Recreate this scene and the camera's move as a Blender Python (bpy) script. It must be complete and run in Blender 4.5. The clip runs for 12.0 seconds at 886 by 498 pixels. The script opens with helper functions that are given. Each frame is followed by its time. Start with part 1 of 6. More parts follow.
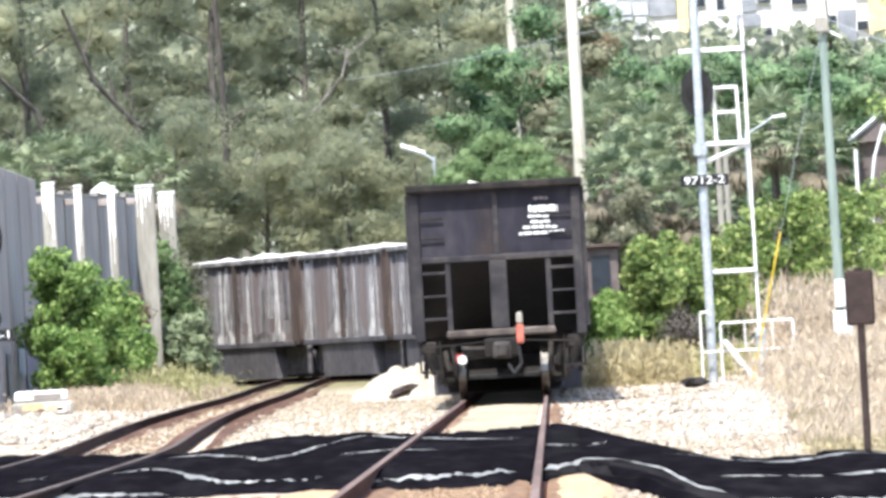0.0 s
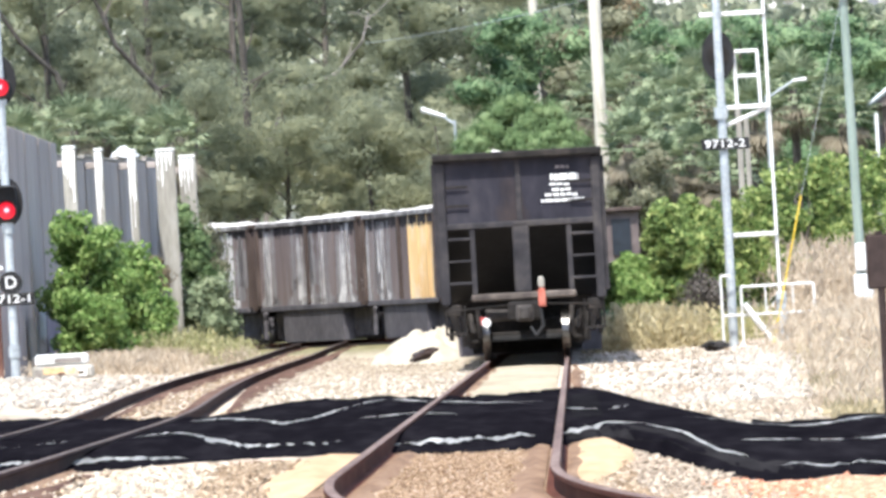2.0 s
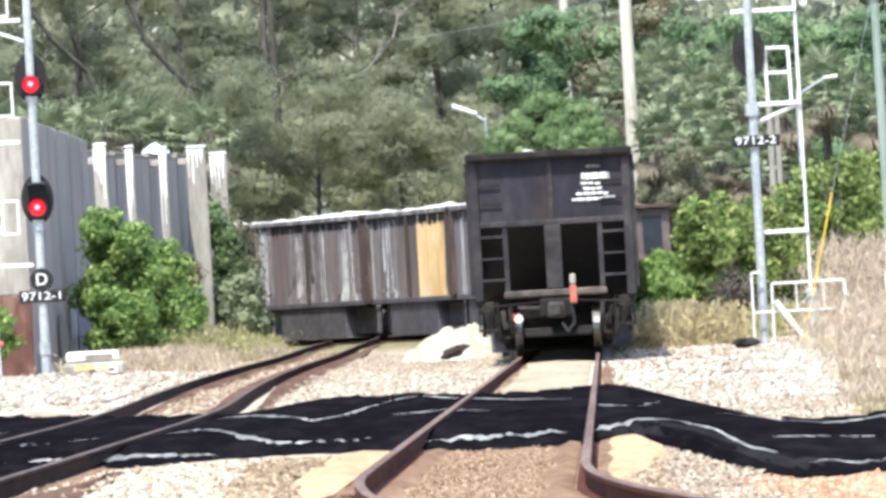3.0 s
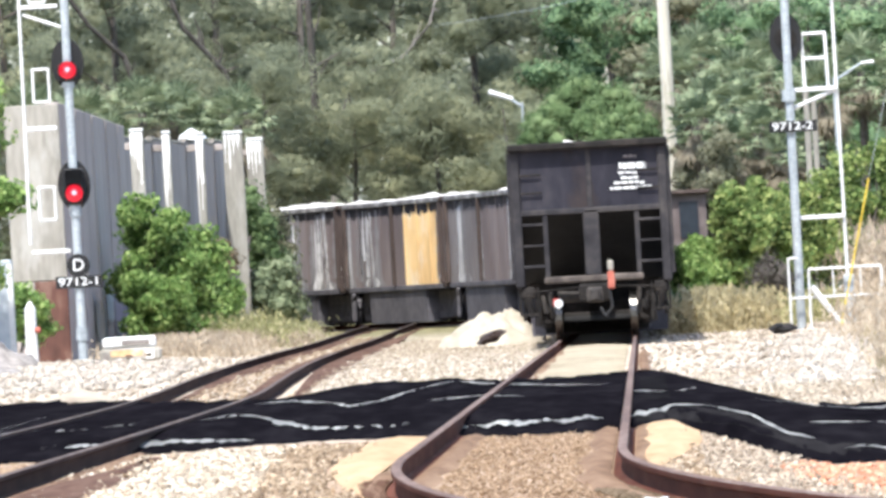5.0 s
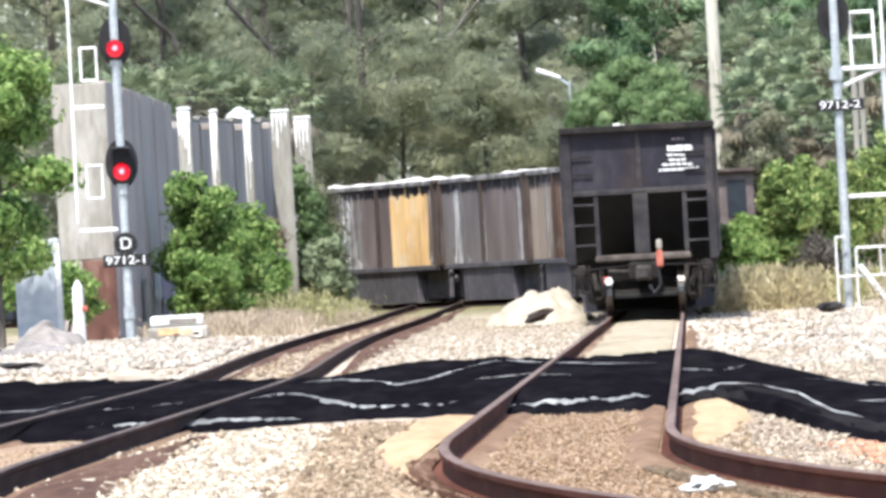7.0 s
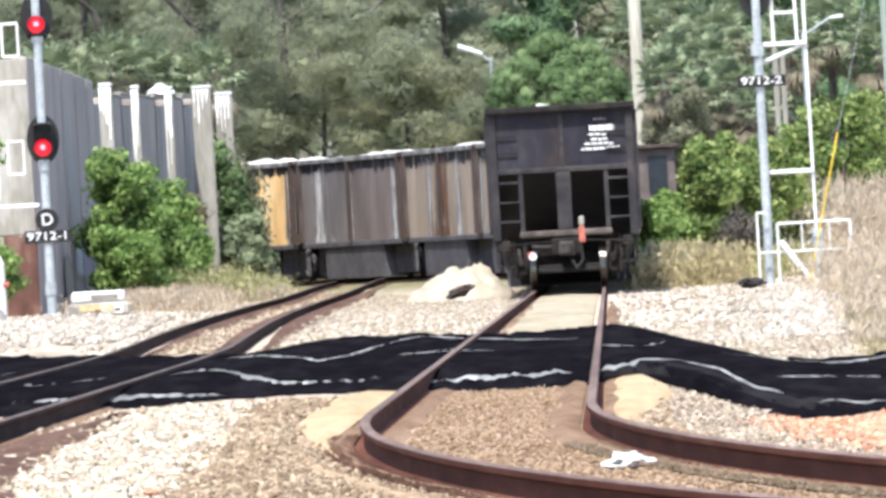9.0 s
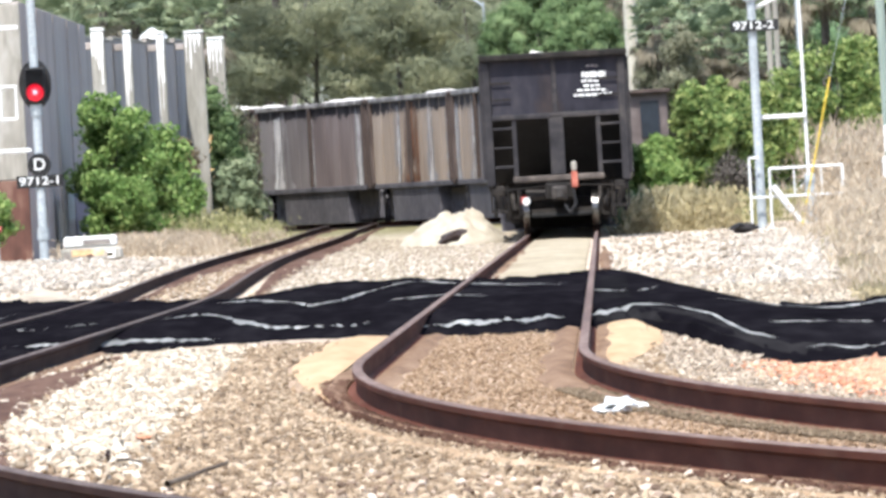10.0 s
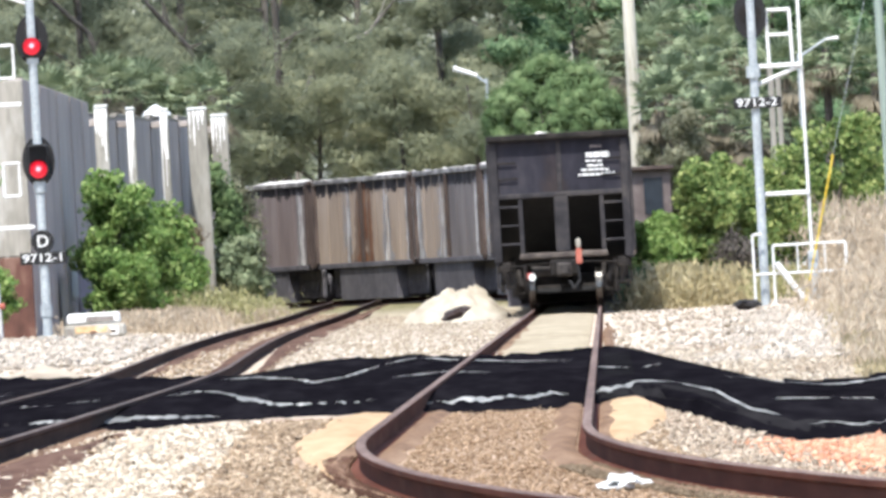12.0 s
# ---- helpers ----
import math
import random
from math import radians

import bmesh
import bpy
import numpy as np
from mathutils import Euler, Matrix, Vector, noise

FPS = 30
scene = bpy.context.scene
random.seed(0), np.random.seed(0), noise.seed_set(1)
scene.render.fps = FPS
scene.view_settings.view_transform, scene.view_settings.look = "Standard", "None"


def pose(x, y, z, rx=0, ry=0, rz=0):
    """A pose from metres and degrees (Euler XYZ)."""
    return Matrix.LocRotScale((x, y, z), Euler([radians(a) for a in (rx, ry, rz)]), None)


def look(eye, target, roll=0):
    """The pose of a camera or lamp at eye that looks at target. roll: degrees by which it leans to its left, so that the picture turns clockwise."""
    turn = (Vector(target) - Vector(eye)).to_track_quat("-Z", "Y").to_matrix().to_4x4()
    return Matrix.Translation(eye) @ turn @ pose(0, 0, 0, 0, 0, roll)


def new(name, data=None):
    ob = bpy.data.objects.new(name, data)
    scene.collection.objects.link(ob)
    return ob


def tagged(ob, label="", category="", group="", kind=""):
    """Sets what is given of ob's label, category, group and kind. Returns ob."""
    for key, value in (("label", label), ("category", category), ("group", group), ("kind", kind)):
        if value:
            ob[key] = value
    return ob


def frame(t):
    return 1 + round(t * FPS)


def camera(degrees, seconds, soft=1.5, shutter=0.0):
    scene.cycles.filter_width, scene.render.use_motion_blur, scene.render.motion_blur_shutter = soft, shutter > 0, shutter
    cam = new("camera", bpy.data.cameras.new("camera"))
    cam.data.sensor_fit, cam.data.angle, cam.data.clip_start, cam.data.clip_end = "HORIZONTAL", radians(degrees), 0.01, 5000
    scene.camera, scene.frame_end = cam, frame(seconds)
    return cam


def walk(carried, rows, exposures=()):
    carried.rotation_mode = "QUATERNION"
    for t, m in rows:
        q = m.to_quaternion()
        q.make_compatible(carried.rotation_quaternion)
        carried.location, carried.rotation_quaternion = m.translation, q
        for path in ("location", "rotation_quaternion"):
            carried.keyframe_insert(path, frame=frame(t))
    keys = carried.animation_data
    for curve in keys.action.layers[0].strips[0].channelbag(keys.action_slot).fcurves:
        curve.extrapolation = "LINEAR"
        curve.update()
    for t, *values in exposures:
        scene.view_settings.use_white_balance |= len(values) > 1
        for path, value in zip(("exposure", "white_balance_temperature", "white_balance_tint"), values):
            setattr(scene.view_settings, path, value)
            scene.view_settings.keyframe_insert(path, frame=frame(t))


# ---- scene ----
EYE = (0.0, 0.0, 1.12)
cam = camera(4.082, 12.0, soft=3.3)
ROLL = -3.2
VIEW = [(0.0, 8.524, 8.444), (0.5, 9.666, 10.133), (1.0, 7.995, 5.491), (1.5, 7.396, 4.546), (2.0, 6.704, 5.609),
        (2.5, 6.234, 6.569), (3.0, 4.217, 5.498), (3.2, 4.414, 5.76), (4.8, 2.143, 5.045), (5.0, 1.202, 4.505),
        (5.5, 0.0, 5.802), (6.0, -1.056, 3.198), (6.5, -1.557, 2.383), (7.0, -2.706, 2.994), (7.5, 0.899, 3.157),
        (7.7, 2.148, 2.7), (9.3, 3.482, -0.311), (9.5, 3.449, -1.311), (10.0, 3.882, -3.748), (10.5, 3.995, -4.983),
        (11.0, 3.834, -5.43), (11.5, 1.568, -1.16), (12.0, 3.955, 2.439)]
walk(cam, [(t, look(EYE, (x, 1000.0, z), ROLL)) for t, x, z in VIEW],
     exposures=[(0.0, 1.62, 6250, 9), (1.0, 1.57, 6250, 9), (3.0, 1.45, 6250, 9), (6.0, 1.37, 6250, 9), (9.0, 1.35, 6250, 9), (10.5, 1.27, 6250, 9), (11.4, 1.14, 6250, 9), (12.0, 1.25, 6250, 9)])

# world, sun and exposure
SUN_ELEV, SUN_AZ = radians(60), radians(-164)   # azimuth clockwise from +y: the sun stands behind and to the left
world = bpy.data.worlds.new("sky")
scene.world = world
world.use_nodes = True
wn = world.node_tree
sky = wn.nodes.new("ShaderNodeTexSky")
sky.sky_type, sky.sun_disc = "NISHITA", False
sky.sun_elevation, sky.sun_rotation = SUN_ELEV, SUN_AZ
sky.air_density, sky.dust_density = 1.0, 2.0
background = wn.nodes["Background"]
background.inputs["Strength"].default_value = 0.15
wn.links.new(sky.outputs["Color"], background.inputs["Color"])
sun = new("sun", bpy.data.lights.new("sun", "SUN"))
sun.data.energy, sun.data.angle, sun.data.color = 3.6, radians(0.6), (1.0, 0.95, 0.86)
to_sun = Vector((math.sin(SUN_AZ) * math.cos(SUN_ELEV), math.cos(SUN_AZ) * math.cos(SUN_ELEV), math.sin(SUN_ELEV)))
sun.matrix_world = look((-40, -20, 80), Vector((-40, -20, 80)) - to_sun)


# materials
def material(name, dark, mid, light, fine=40.0, broad=2.0, rough=0.8, metal=0.0, bump=0.2, island=0.0, leaf=0.0, stretch=(1, 1, 1), spec=0.3, piece=0.0):
    """Three tones mixed by a fine grain and a broad stain, with a fine relief; island: tone that differs from piece to piece."""
    m = bpy.data.materials.new(name)
    m.use_nodes = True
    t = m.node_tree
    t.nodes.clear()
    add, link = t.nodes.new, t.links.new
    out, sh = add("ShaderNodeOutputMaterial"), add("ShaderNodeBsdfPrincipled")
    geo, mapping = add("ShaderNodeTexCoord"), add("ShaderNodeMapping")
    mapping.inputs["Scale"].default_value = stretch
    link(geo.outputs["Object"], mapping.inputs["Vector"])
    n1, n2 = add("ShaderNodeTexNoise"), add("ShaderNodeTexNoise")
    n1.inputs["Scale"].default_value, n1.inputs["Detail"].default_value = fine, 6
    n2.inputs["Scale"].default_value, n2.inputs["Detail"].default_value = broad, 4
    link(mapping.outputs["Vector"], n1.inputs["Vector"])
    link(mapping.outputs["Vector"], n2.inputs["Vector"])
    mixer = add("ShaderNodeMath")
    mixer.operation = "ADD"
    half = add("ShaderNodeMath")
    half.operation = "MULTIPLY_ADD"
    link(n1.outputs["Fac"], half.inputs[0])
    half.inputs[1].default_value, half.inputs[2].default_value = 0.5, 0.0
    second = add("ShaderNodeMath")
    second.operation = "MULTIPLY_ADD"
    link(n2.outputs["Fac"], second.inputs[0])
    second.inputs[1].default_value = 0.5
    link(half.outputs[0], second.inputs[2])
    value = second.outputs[0]
    if island:
        isl = add("ShaderNodeNewGeometry")
        blend = add("ShaderNodeMix")
        blend.inputs[0].default_value = island
        link(value, blend.inputs[2])
        link(isl.outputs["Random Per Island"], blend.inputs[3])
        value = blend.outputs[0]
    if piece:
        info = add("ShaderNodeObjectInfo")
        blend = add("ShaderNodeMix")
        blend.inputs[0].default_value = piece
        link(value, blend.inputs[2])
        link(info.outputs["Random"], blend.inputs[3])
        value = blend.outputs[0]
    ramp = add("ShaderNodeValToRGB")
    e = ramp.color_ramp.elements
    lo, hi = (0.05, 0.95) if island > 0.4 or piece else (0.32, 0.68)
    e[0].position, e[0].color = lo, (*dark, 1)
    e[1].position, e[1].color = hi, (*light, 1)
    k = e.new(0.5)
    k.color = (*mid, 1)
    link(value, ramp.inputs["Fac"])
    link(ramp.outputs["Color"], sh.inputs["Base Color"])
    sh.inputs["Roughness"].default_value, sh.inputs["Metallic"].default_value = rough, metal
    sh.inputs["Specular IOR Level"].default_value = spec
    if bump:
        b = add("ShaderNodeBump")
        b.inputs["Strength"].default_value, b.inputs["Distance"].default_value = bump, 0.02
        link(n1.outputs["Fac"], b.inputs["Height"])
        link(b.outputs["Normal"], sh.inputs["Normal"])
    if leaf:
        tr, mx = add("ShaderNodeBsdfTranslucent"), add("ShaderNodeMixShader")
        mx.inputs[0].default_value = leaf
        link(ramp.outputs["Color"], tr.inputs["Color"])
        link(sh.outputs[0], mx.inputs[1])
        link(tr.outputs[0], mx.inputs[2])
        link(mx.outputs[0], out.inputs["Surface"])
    else:
        link(sh.outputs[0], out.inputs["Surface"])
    return m


def glow(name, color, strength):
    m = bpy.data.materials.new(name)
    m.use_nodes = True
    sh = m.node_tree.nodes["Principled BSDF"]
    sh.inputs["Base Color"].default_value = (*[c * 0.25 for c in color], 1)
    sh.inputs["Emission Color"].default_value = (*color, 1)
    sh.inputs["Emission Strength"].default_value = strength
    sh.inputs["Roughness"].default_value = 0.3
    return m


LONG = (1, 0.07, 1)   # grain drawn out along the line
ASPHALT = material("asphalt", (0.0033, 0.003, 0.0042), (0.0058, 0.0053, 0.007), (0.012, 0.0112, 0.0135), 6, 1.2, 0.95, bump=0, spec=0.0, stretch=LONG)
SHOULDER_GREY = material("worn_grey_asphalt", (0.008, 0.0078, 0.0085), (0.0145, 0.0138, 0.015), (0.026, 0.0248, 0.0255), 6, 1.2, 0.95, bump=0, spec=0.0, stretch=LONG)
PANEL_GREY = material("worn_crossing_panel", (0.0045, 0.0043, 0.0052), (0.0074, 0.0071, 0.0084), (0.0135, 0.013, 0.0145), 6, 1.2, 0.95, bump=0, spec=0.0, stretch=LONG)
ROAD_PAINT = material("road_paint", (0.06, 0.06, 0.06), (0.2, 0.198, 0.19), (0.46, 0.455, 0.43), 7, 1.5, 0.8, stretch=LONG, bump=0, spec=0.1)
RAIL = material("rail_steel", (0.046, 0.0165, 0.011), (0.077, 0.0275, 0.0182), (0.12, 0.049, 0.034), 9, 1.2, 0.9, stretch=LONG, bump=0, spec=0.05)
RAIL_TOP = material("rail_head", (0.066, 0.042, 0.034), (0.118, 0.078, 0.065), (0.185, 0.135, 0.115), 12, 0.9, 0.8, 0.0, 0.0, stretch=LONG, spec=0.15)
RAIL_TOP_DARK = material("dark_rail_head", (0.042, 0.031, 0.028), (0.078, 0.058, 0.052), (0.125, 0.097, 0.088), 12, 0.9, 0.8, 0.0, 0.0, stretch=LONG, spec=0.1)
RAIL_DARK = material("dark_rail_steel", (0.022, 0.0115, 0.0095), (0.038, 0.02, 0.0165), (0.066, 0.038, 0.031), 9, 1.2, 0.9, stretch=LONG, bump=0, spec=0.05)
SHADE_BED = material("shade_darkened_ballast", (0.018, 0.016, 0.016), (0.034, 0.031, 0.031), (0.065, 0.058, 0.054), 5, 1.0, 0.95, bump=0, spec=0.05)
RUSTY_BED = material("rust_stained_ballast", (0.09, 0.053, 0.034), (0.15, 0.094, 0.06), (0.225, 0.152, 0.102), 9, 1.6, 0.95, stretch=LONG, bump=0, spec=0.1)
RUSTY_DARK = material("dark_rusty_ballast", (0.042, 0.0225, 0.0165), (0.083, 0.047, 0.034), (0.145, 0.092, 0.068), 7, 1.2, 0.95, stretch=LONG, bump=0, spec=0.05)
STONE_PALE = material("ballast_pale", (0.18, 0.145, 0.108), (0.345, 0.29, 0.222), (0.57, 0.52, 0.435), 30, 0.8, 0.9, island=0.8, bump=0, spec=0.15)
STONE_BROWN = material("ballast_brown", (0.105, 0.073, 0.048), (0.212, 0.156, 0.105), (0.405, 0.325, 0.235), 30, 0.8, 0.9, island=0.8, bump=0, spec=0.15)
LOOSE_STONE = material("loose_stone", (0.06, 0.04, 0.03), (0.26, 0.19, 0.14), (0.58, 0.5, 0.42), 12, 3, 0.9, bump=0.2, spec=0.15, piece=0.8)
BED_STONE = material("rusty_ballast", (0.125, 0.079, 0.049), (0.222, 0.152, 0.098), (0.365, 0.268, 0.183), 30, 0.8, 0.9, island=0.75, bump=0, spec=0.1)
GREY_STONE = material("grey_ballast", (0.125, 0.1, 0.077), (0.265, 0.215, 0.165), (0.47, 0.405, 0.325), 30, 0.8, 0.9, island=0.75, bump=0, spec=0.1)
RED_STONE = material("red_ballast", (0.28, 0.125, 0.078), (0.45, 0.225, 0.142), (0.57, 0.37, 0.26), 30, 0.8, 0.9, island=0.75, bump=0, spec=0.1)
DARK_POST = material("dark_stained_steel", (0.025, 0.018, 0.016), (0.05, 0.036, 0.032), (0.1, 0.075, 0.066), 3, 0.8, 0.85, stretch=(1, 1, 0.3))
SAND = material("sand", (0.28, 0.186, 0.106), (0.35, 0.245, 0.147), (0.425, 0.315, 0.203), 7, 1.5, 0.95, stretch=LONG, bump=0, spec=0.1)
TAN_SAND = material("tan_sand", (0.195, 0.13, 0.078), (0.275, 0.19, 0.117), (0.365, 0.27, 0.178), 9, 2.5, 0.95, stretch=(1, 0.2, 1), bump=0, spec=0.1)
TAN_BED = material("olive_tan_fines", (0.17, 0.14, 0.095), (0.27, 0.23, 0.165), (0.38, 0.335, 0.25), 6, 0.9, 0.95, stretch=(1, 0.25, 1), bump=0, spec=0.05)
STICK_WOOD = material("weathered_stick", (0.06, 0.045, 0.035), (0.115, 0.09, 0.07), (0.19, 0.155, 0.122), 30, 4, 0.95, stretch=(1, 0.1, 1), spec=0.05)
OLIVE_FINES = material("olive_brown_fines", (0.07, 0.052, 0.036), (0.125, 0.095, 0.065), (0.2, 0.158, 0.112), 9, 1.5, 0.95, island=0.7, bump=0, spec=0.05)
RED_SOIL = material("red_soil", (0.34, 0.15, 0.092), (0.43, 0.212, 0.132), (0.52, 0.31, 0.205), 9, 1.8, 0.95, stretch=LONG, bump=0, spec=0.1)
WHITE_SAND = material("white_gravel", (0.25, 0.215, 0.165), (0.345, 0.305, 0.243), (0.44, 0.4, 0.33), 4, 0.6, 0.95, bump=0, spec=0.1, stretch=(1, 0.12, 1))
FAR_STONE = material("white_gravel_lumps", (0.1, 0.077, 0.056), (0.282, 0.24, 0.187), (0.54, 0.485, 0.405), 3, 0.22, 0.95, island=0.45, bump=0, spec=0.1)
CREAM_STONE = material("cream_gravel_lumps", (0.115, 0.09, 0.064), (0.27, 0.228, 0.172), (0.46, 0.405, 0.325), 3, 0.22, 0.95, island=0.45, bump=0, spec=0.1)
PALE_GRAVEL = material("bright_gravel", (0.155, 0.128, 0.102), (0.325, 0.29, 0.248), (0.46, 0.42, 0.372), 3, 0.5, 0.95, bump=0, spec=0.1, island=0.6)
STEEL_GREY = material("galvanised_steel", (0.2, 0.225, 0.24), (0.3, 0.33, 0.35), (0.42, 0.455, 0.475), 15, 2, 0.55, 0.2)
WHITE_STEEL = material("white_painted_steel", (0.4, 0.405, 0.4), (0.52, 0.53, 0.53), (0.62, 0.63, 0.63), 12, 2, 0.6)
BLACK = material("black_paint", (0.005, 0.005, 0.006), (0.009, 0.009, 0.01), (0.018, 0.018, 0.02), 14, 2, 0.7)
CAR_BLACK = material("worn_black_paint", (0.0145, 0.0145, 0.0195), (0.0235, 0.023, 0.0305), (0.04, 0.038, 0.045), 4, 1.1, 0.85, stretch=(1, 1, 0.5), spec=0.08)
CAR_RIB = material("worn_grey_black_paint", (0.0175, 0.0168, 0.0195), (0.0305, 0.029, 0.032), (0.056, 0.051, 0.05), 5, 1.3, 0.85, spec=0.1)
UNDER = material("dirty_iron", (0.006, 0.0055, 0.0055), (0.013, 0.0115, 0.011), (0.032, 0.027, 0.024), 10, 2, 0.85, spec=0.2)
BOGIE_IRON = material("dusty_cast_iron", (0.01, 0.009, 0.009), (0.028, 0.025, 0.024), (0.075, 0.066, 0.06), 7, 2, 0.8, spec=0.25)
TREAD = material("polished_tread", (0.06, 0.057, 0.055), (0.1, 0.096, 0.093), (0.15, 0.146, 0.142), 10, 3, 0.27, 1.0, 0.0)
BROWN_SIDE = material("brown_car_side", (0.1, 0.077, 0.075), (0.155, 0.124, 0.12), (0.225, 0.187, 0.182), 1.6, 0.5, 0.85, stretch=(1.5, 0.9, 0.25))
GREY_SIDE = material("grey_car_side", (0.09, 0.079, 0.08), (0.14, 0.123, 0.122), (0.2, 0.179, 0.176), 1.6, 0.5, 0.85, stretch=(1.5, 0.9, 0.25))
TAN_SIDE = material("tan_car_side", (0.19, 0.14, 0.105), (0.285, 0.224, 0.177), (0.38, 0.31, 0.255), 1.6, 0.5, 0.85, stretch=(1.5, 0.9, 0.25))
ORANGE_SIDE = material("orange_panel", (0.5, 0.31, 0.14), (0.76, 0.51, 0.235), (0.8, 0.62, 0.36), 0.9, 0.35, 0.85, stretch=(1, 1, 0.7))
WASH = material("lime_wash", (0.1, 0.092, 0.095), (0.19, 0.178, 0.182), (0.34, 0.325, 0.33), 5, 1, 0.9, stretch=(3, 3, 0.3))
RUST_WASH = material("rust_wash", (0.085, 0.055, 0.04), (0.14, 0.095, 0.07), (0.21, 0.15, 0.115), 5, 1, 0.9, stretch=(3, 3, 0.3))
CAR_STREAK = material("broken_lime_streak", (0.2, 0.187, 0.188), (0.48, 0.465, 0.465), (0.8, 0.79, 0.78), 4, 1.2, 0.9, stretch=(3, 3, 0.9))
STREAK = material("lime_streak", (0.52, 0.5, 0.49), (0.74, 0.73, 0.72), (0.84, 0.83, 0.82), 5, 1, 0.9, stretch=(3, 3, 0.4))
RUST = material("rust", (0.06, 0.025, 0.015), (0.17, 0.072, 0.036), (0.3, 0.15, 0.075), 5, 1.3, 0.9, stretch=(2, 2, 0.5))
LOAD = material("crushed_stone_load", (0.28, 0.265, 0.24), (0.44, 0.42, 0.395), (0.6, 0.58, 0.555), 5, 0.8, 0.95, bump=0.8)
CONCRETE_GREY = material("weathered_concrete", (0.24, 0.21, 0.195), (0.315, 0.28, 0.262), (0.39, 0.352, 0.332), 3, 0.4, 0.9, stretch=(2, 0.6, 0.25))
CONCRETE_PALE = material("pale_concrete", (0.155, 0.145, 0.125), (0.235, 0.222, 0.195), (0.315, 0.3, 0.268), 4, 0.7, 0.9, stretch=(2, 2, 0.4))
POLE_PALE = material("pale_pole", (0.29, 0.268, 0.22), (0.42, 0.395, 0.335), (0.54, 0.51, 0.45), 7, 1, 0.85, stretch=(2, 2, 0.2))
POLE_GREEN = material("greenish_pole", (0.12, 0.16, 0.14), (0.18, 0.225, 0.2), (0.26, 0.3, 0.275), 7, 1, 0.7, stretch=(2, 2, 0.2))
BARK = material("bark", (0.035, 0.03, 0.027), (0.075, 0.066, 0.058), (0.15, 0.135, 0.12), 12, 2, 0.95, stretch=(2, 2, 0.4), bump=0.5)
PINE_LEAF = material("pine_foliage", (0.125, 0.148, 0.108), (0.27, 0.287, 0.19), (0.47, 0.455, 0.285), 0.42, 0.13, 0.9, bump=0, island=0.08, leaf=0.58, spec=0.06)
WOODS_LEAF = material("woods_foliage", (0.135, 0.155, 0.112), (0.22, 0.242, 0.168), (0.31, 0.322, 0.23), 1.2, 0.2, 0.9, bump=0, island=0.3, leaf=0.45, spec=0.1)
GREEN_LEAF = material("green_foliage", (0.075, 0.13, 0.068), (0.15, 0.232, 0.122), (0.25, 0.34, 0.185), 1.5, 0.3, 0.8, bump=0, island=0.35, leaf=0.4, spec=0.15)
LIME_LEAF = material("yellow_green_foliage", (0.1, 0.16, 0.052), (0.222, 0.3, 0.102), (0.42, 0.465, 0.185), 1.5, 0.4, 0.8, bump=0, island=0.4, leaf=0.5, spec=0.15)
PALM_LEAF = material("palm_foliage", (0.085, 0.112, 0.065), (0.172, 0.214, 0.126), (0.285, 0.322, 0.203), 1.5, 0.25, 0.8, bump=0, island=0.35, leaf=0.25, spec=0.15)
DRY_GRASS = material("dry_grass", (0.23, 0.178, 0.128), (0.4, 0.33, 0.245), (0.54, 0.47, 0.37), 2, 0.4, 0.95, bump=0, island=0.6, leaf=0.35, spec=0.1)
MOUND_GRASS = material("olive_tan_grass", (0.27, 0.235, 0.135), (0.43, 0.375, 0.225), (0.56, 0.5, 0.345), 2, 0.4, 0.95, bump=0, island=0.6, leaf=0.5, spec=0.1)
STRAW_WEED = material("straw_weeds", (0.17, 0.15, 0.085), (0.32, 0.27, 0.165), (0.48, 0.42, 0.3), 2, 0.4, 0.95, bump=0, island=0.6, leaf=0.35, spec=0.1)
OLIVE_GRASS = material("olive_grass", (0.17, 0.18, 0.075), (0.32, 0.31, 0.155), (0.48, 0.44, 0.28), 2, 0.4, 0.95, bump=0, island=0.6, leaf=0.35, spec=0.1)
WALL_WHITE = material("white_render", (0.42, 0.41, 0.39), (0.52, 0.51, 0.49), (0.6, 0.59, 0.57), 2, 0.3, 0.9)
GLASS_DARK = material("dark_window", (0.012, 0.015, 0.022), (0.02, 0.026, 0.036), (0.035, 0.042, 0.055), 2, 0.5, 0.2)
HAZE_GREY = material("grey_render_with_shade", (0.13, 0.14, 0.16), (0.19, 0.2, 0.222), (0.27, 0.28, 0.3), 2, 0.4, 0.9)
ROOF_GREY = material("pale_roof", (0.25, 0.27, 0.29), (0.33, 0.35, 0.375), (0.42, 0.44, 0.465), 4, 0.5, 0.8)
YELLOW = material("yellow_plastic", (0.42, 0.29, 0.02), (0.55, 0.39, 0.035), (0.65, 0.48, 0.07), 8, 2, 0.6)
ORANGE = material("orange_paint", (0.2, 0.05, 0.036), (0.31, 0.088, 0.062), (0.4, 0.15, 0.11), 8, 2, 0.7)
RED_GLOW_TINT = material("red_glow_tint", (0.2, 0.02, 0.02), (0.3, 0.04, 0.035), (0.38, 0.08, 0.07), 8, 2, 0.7)
TAN_PAINT = material("faded_orange_paint", (0.32, 0.18, 0.085), (0.46, 0.31, 0.165), (0.6, 0.5, 0.36), 8, 2, 0.8)
SIGN_BACK = material("weathered_brown_sign", (0.015, 0.009, 0.008), (0.026, 0.016, 0.014), (0.045, 0.03, 0.026), 12, 2, 0.8)
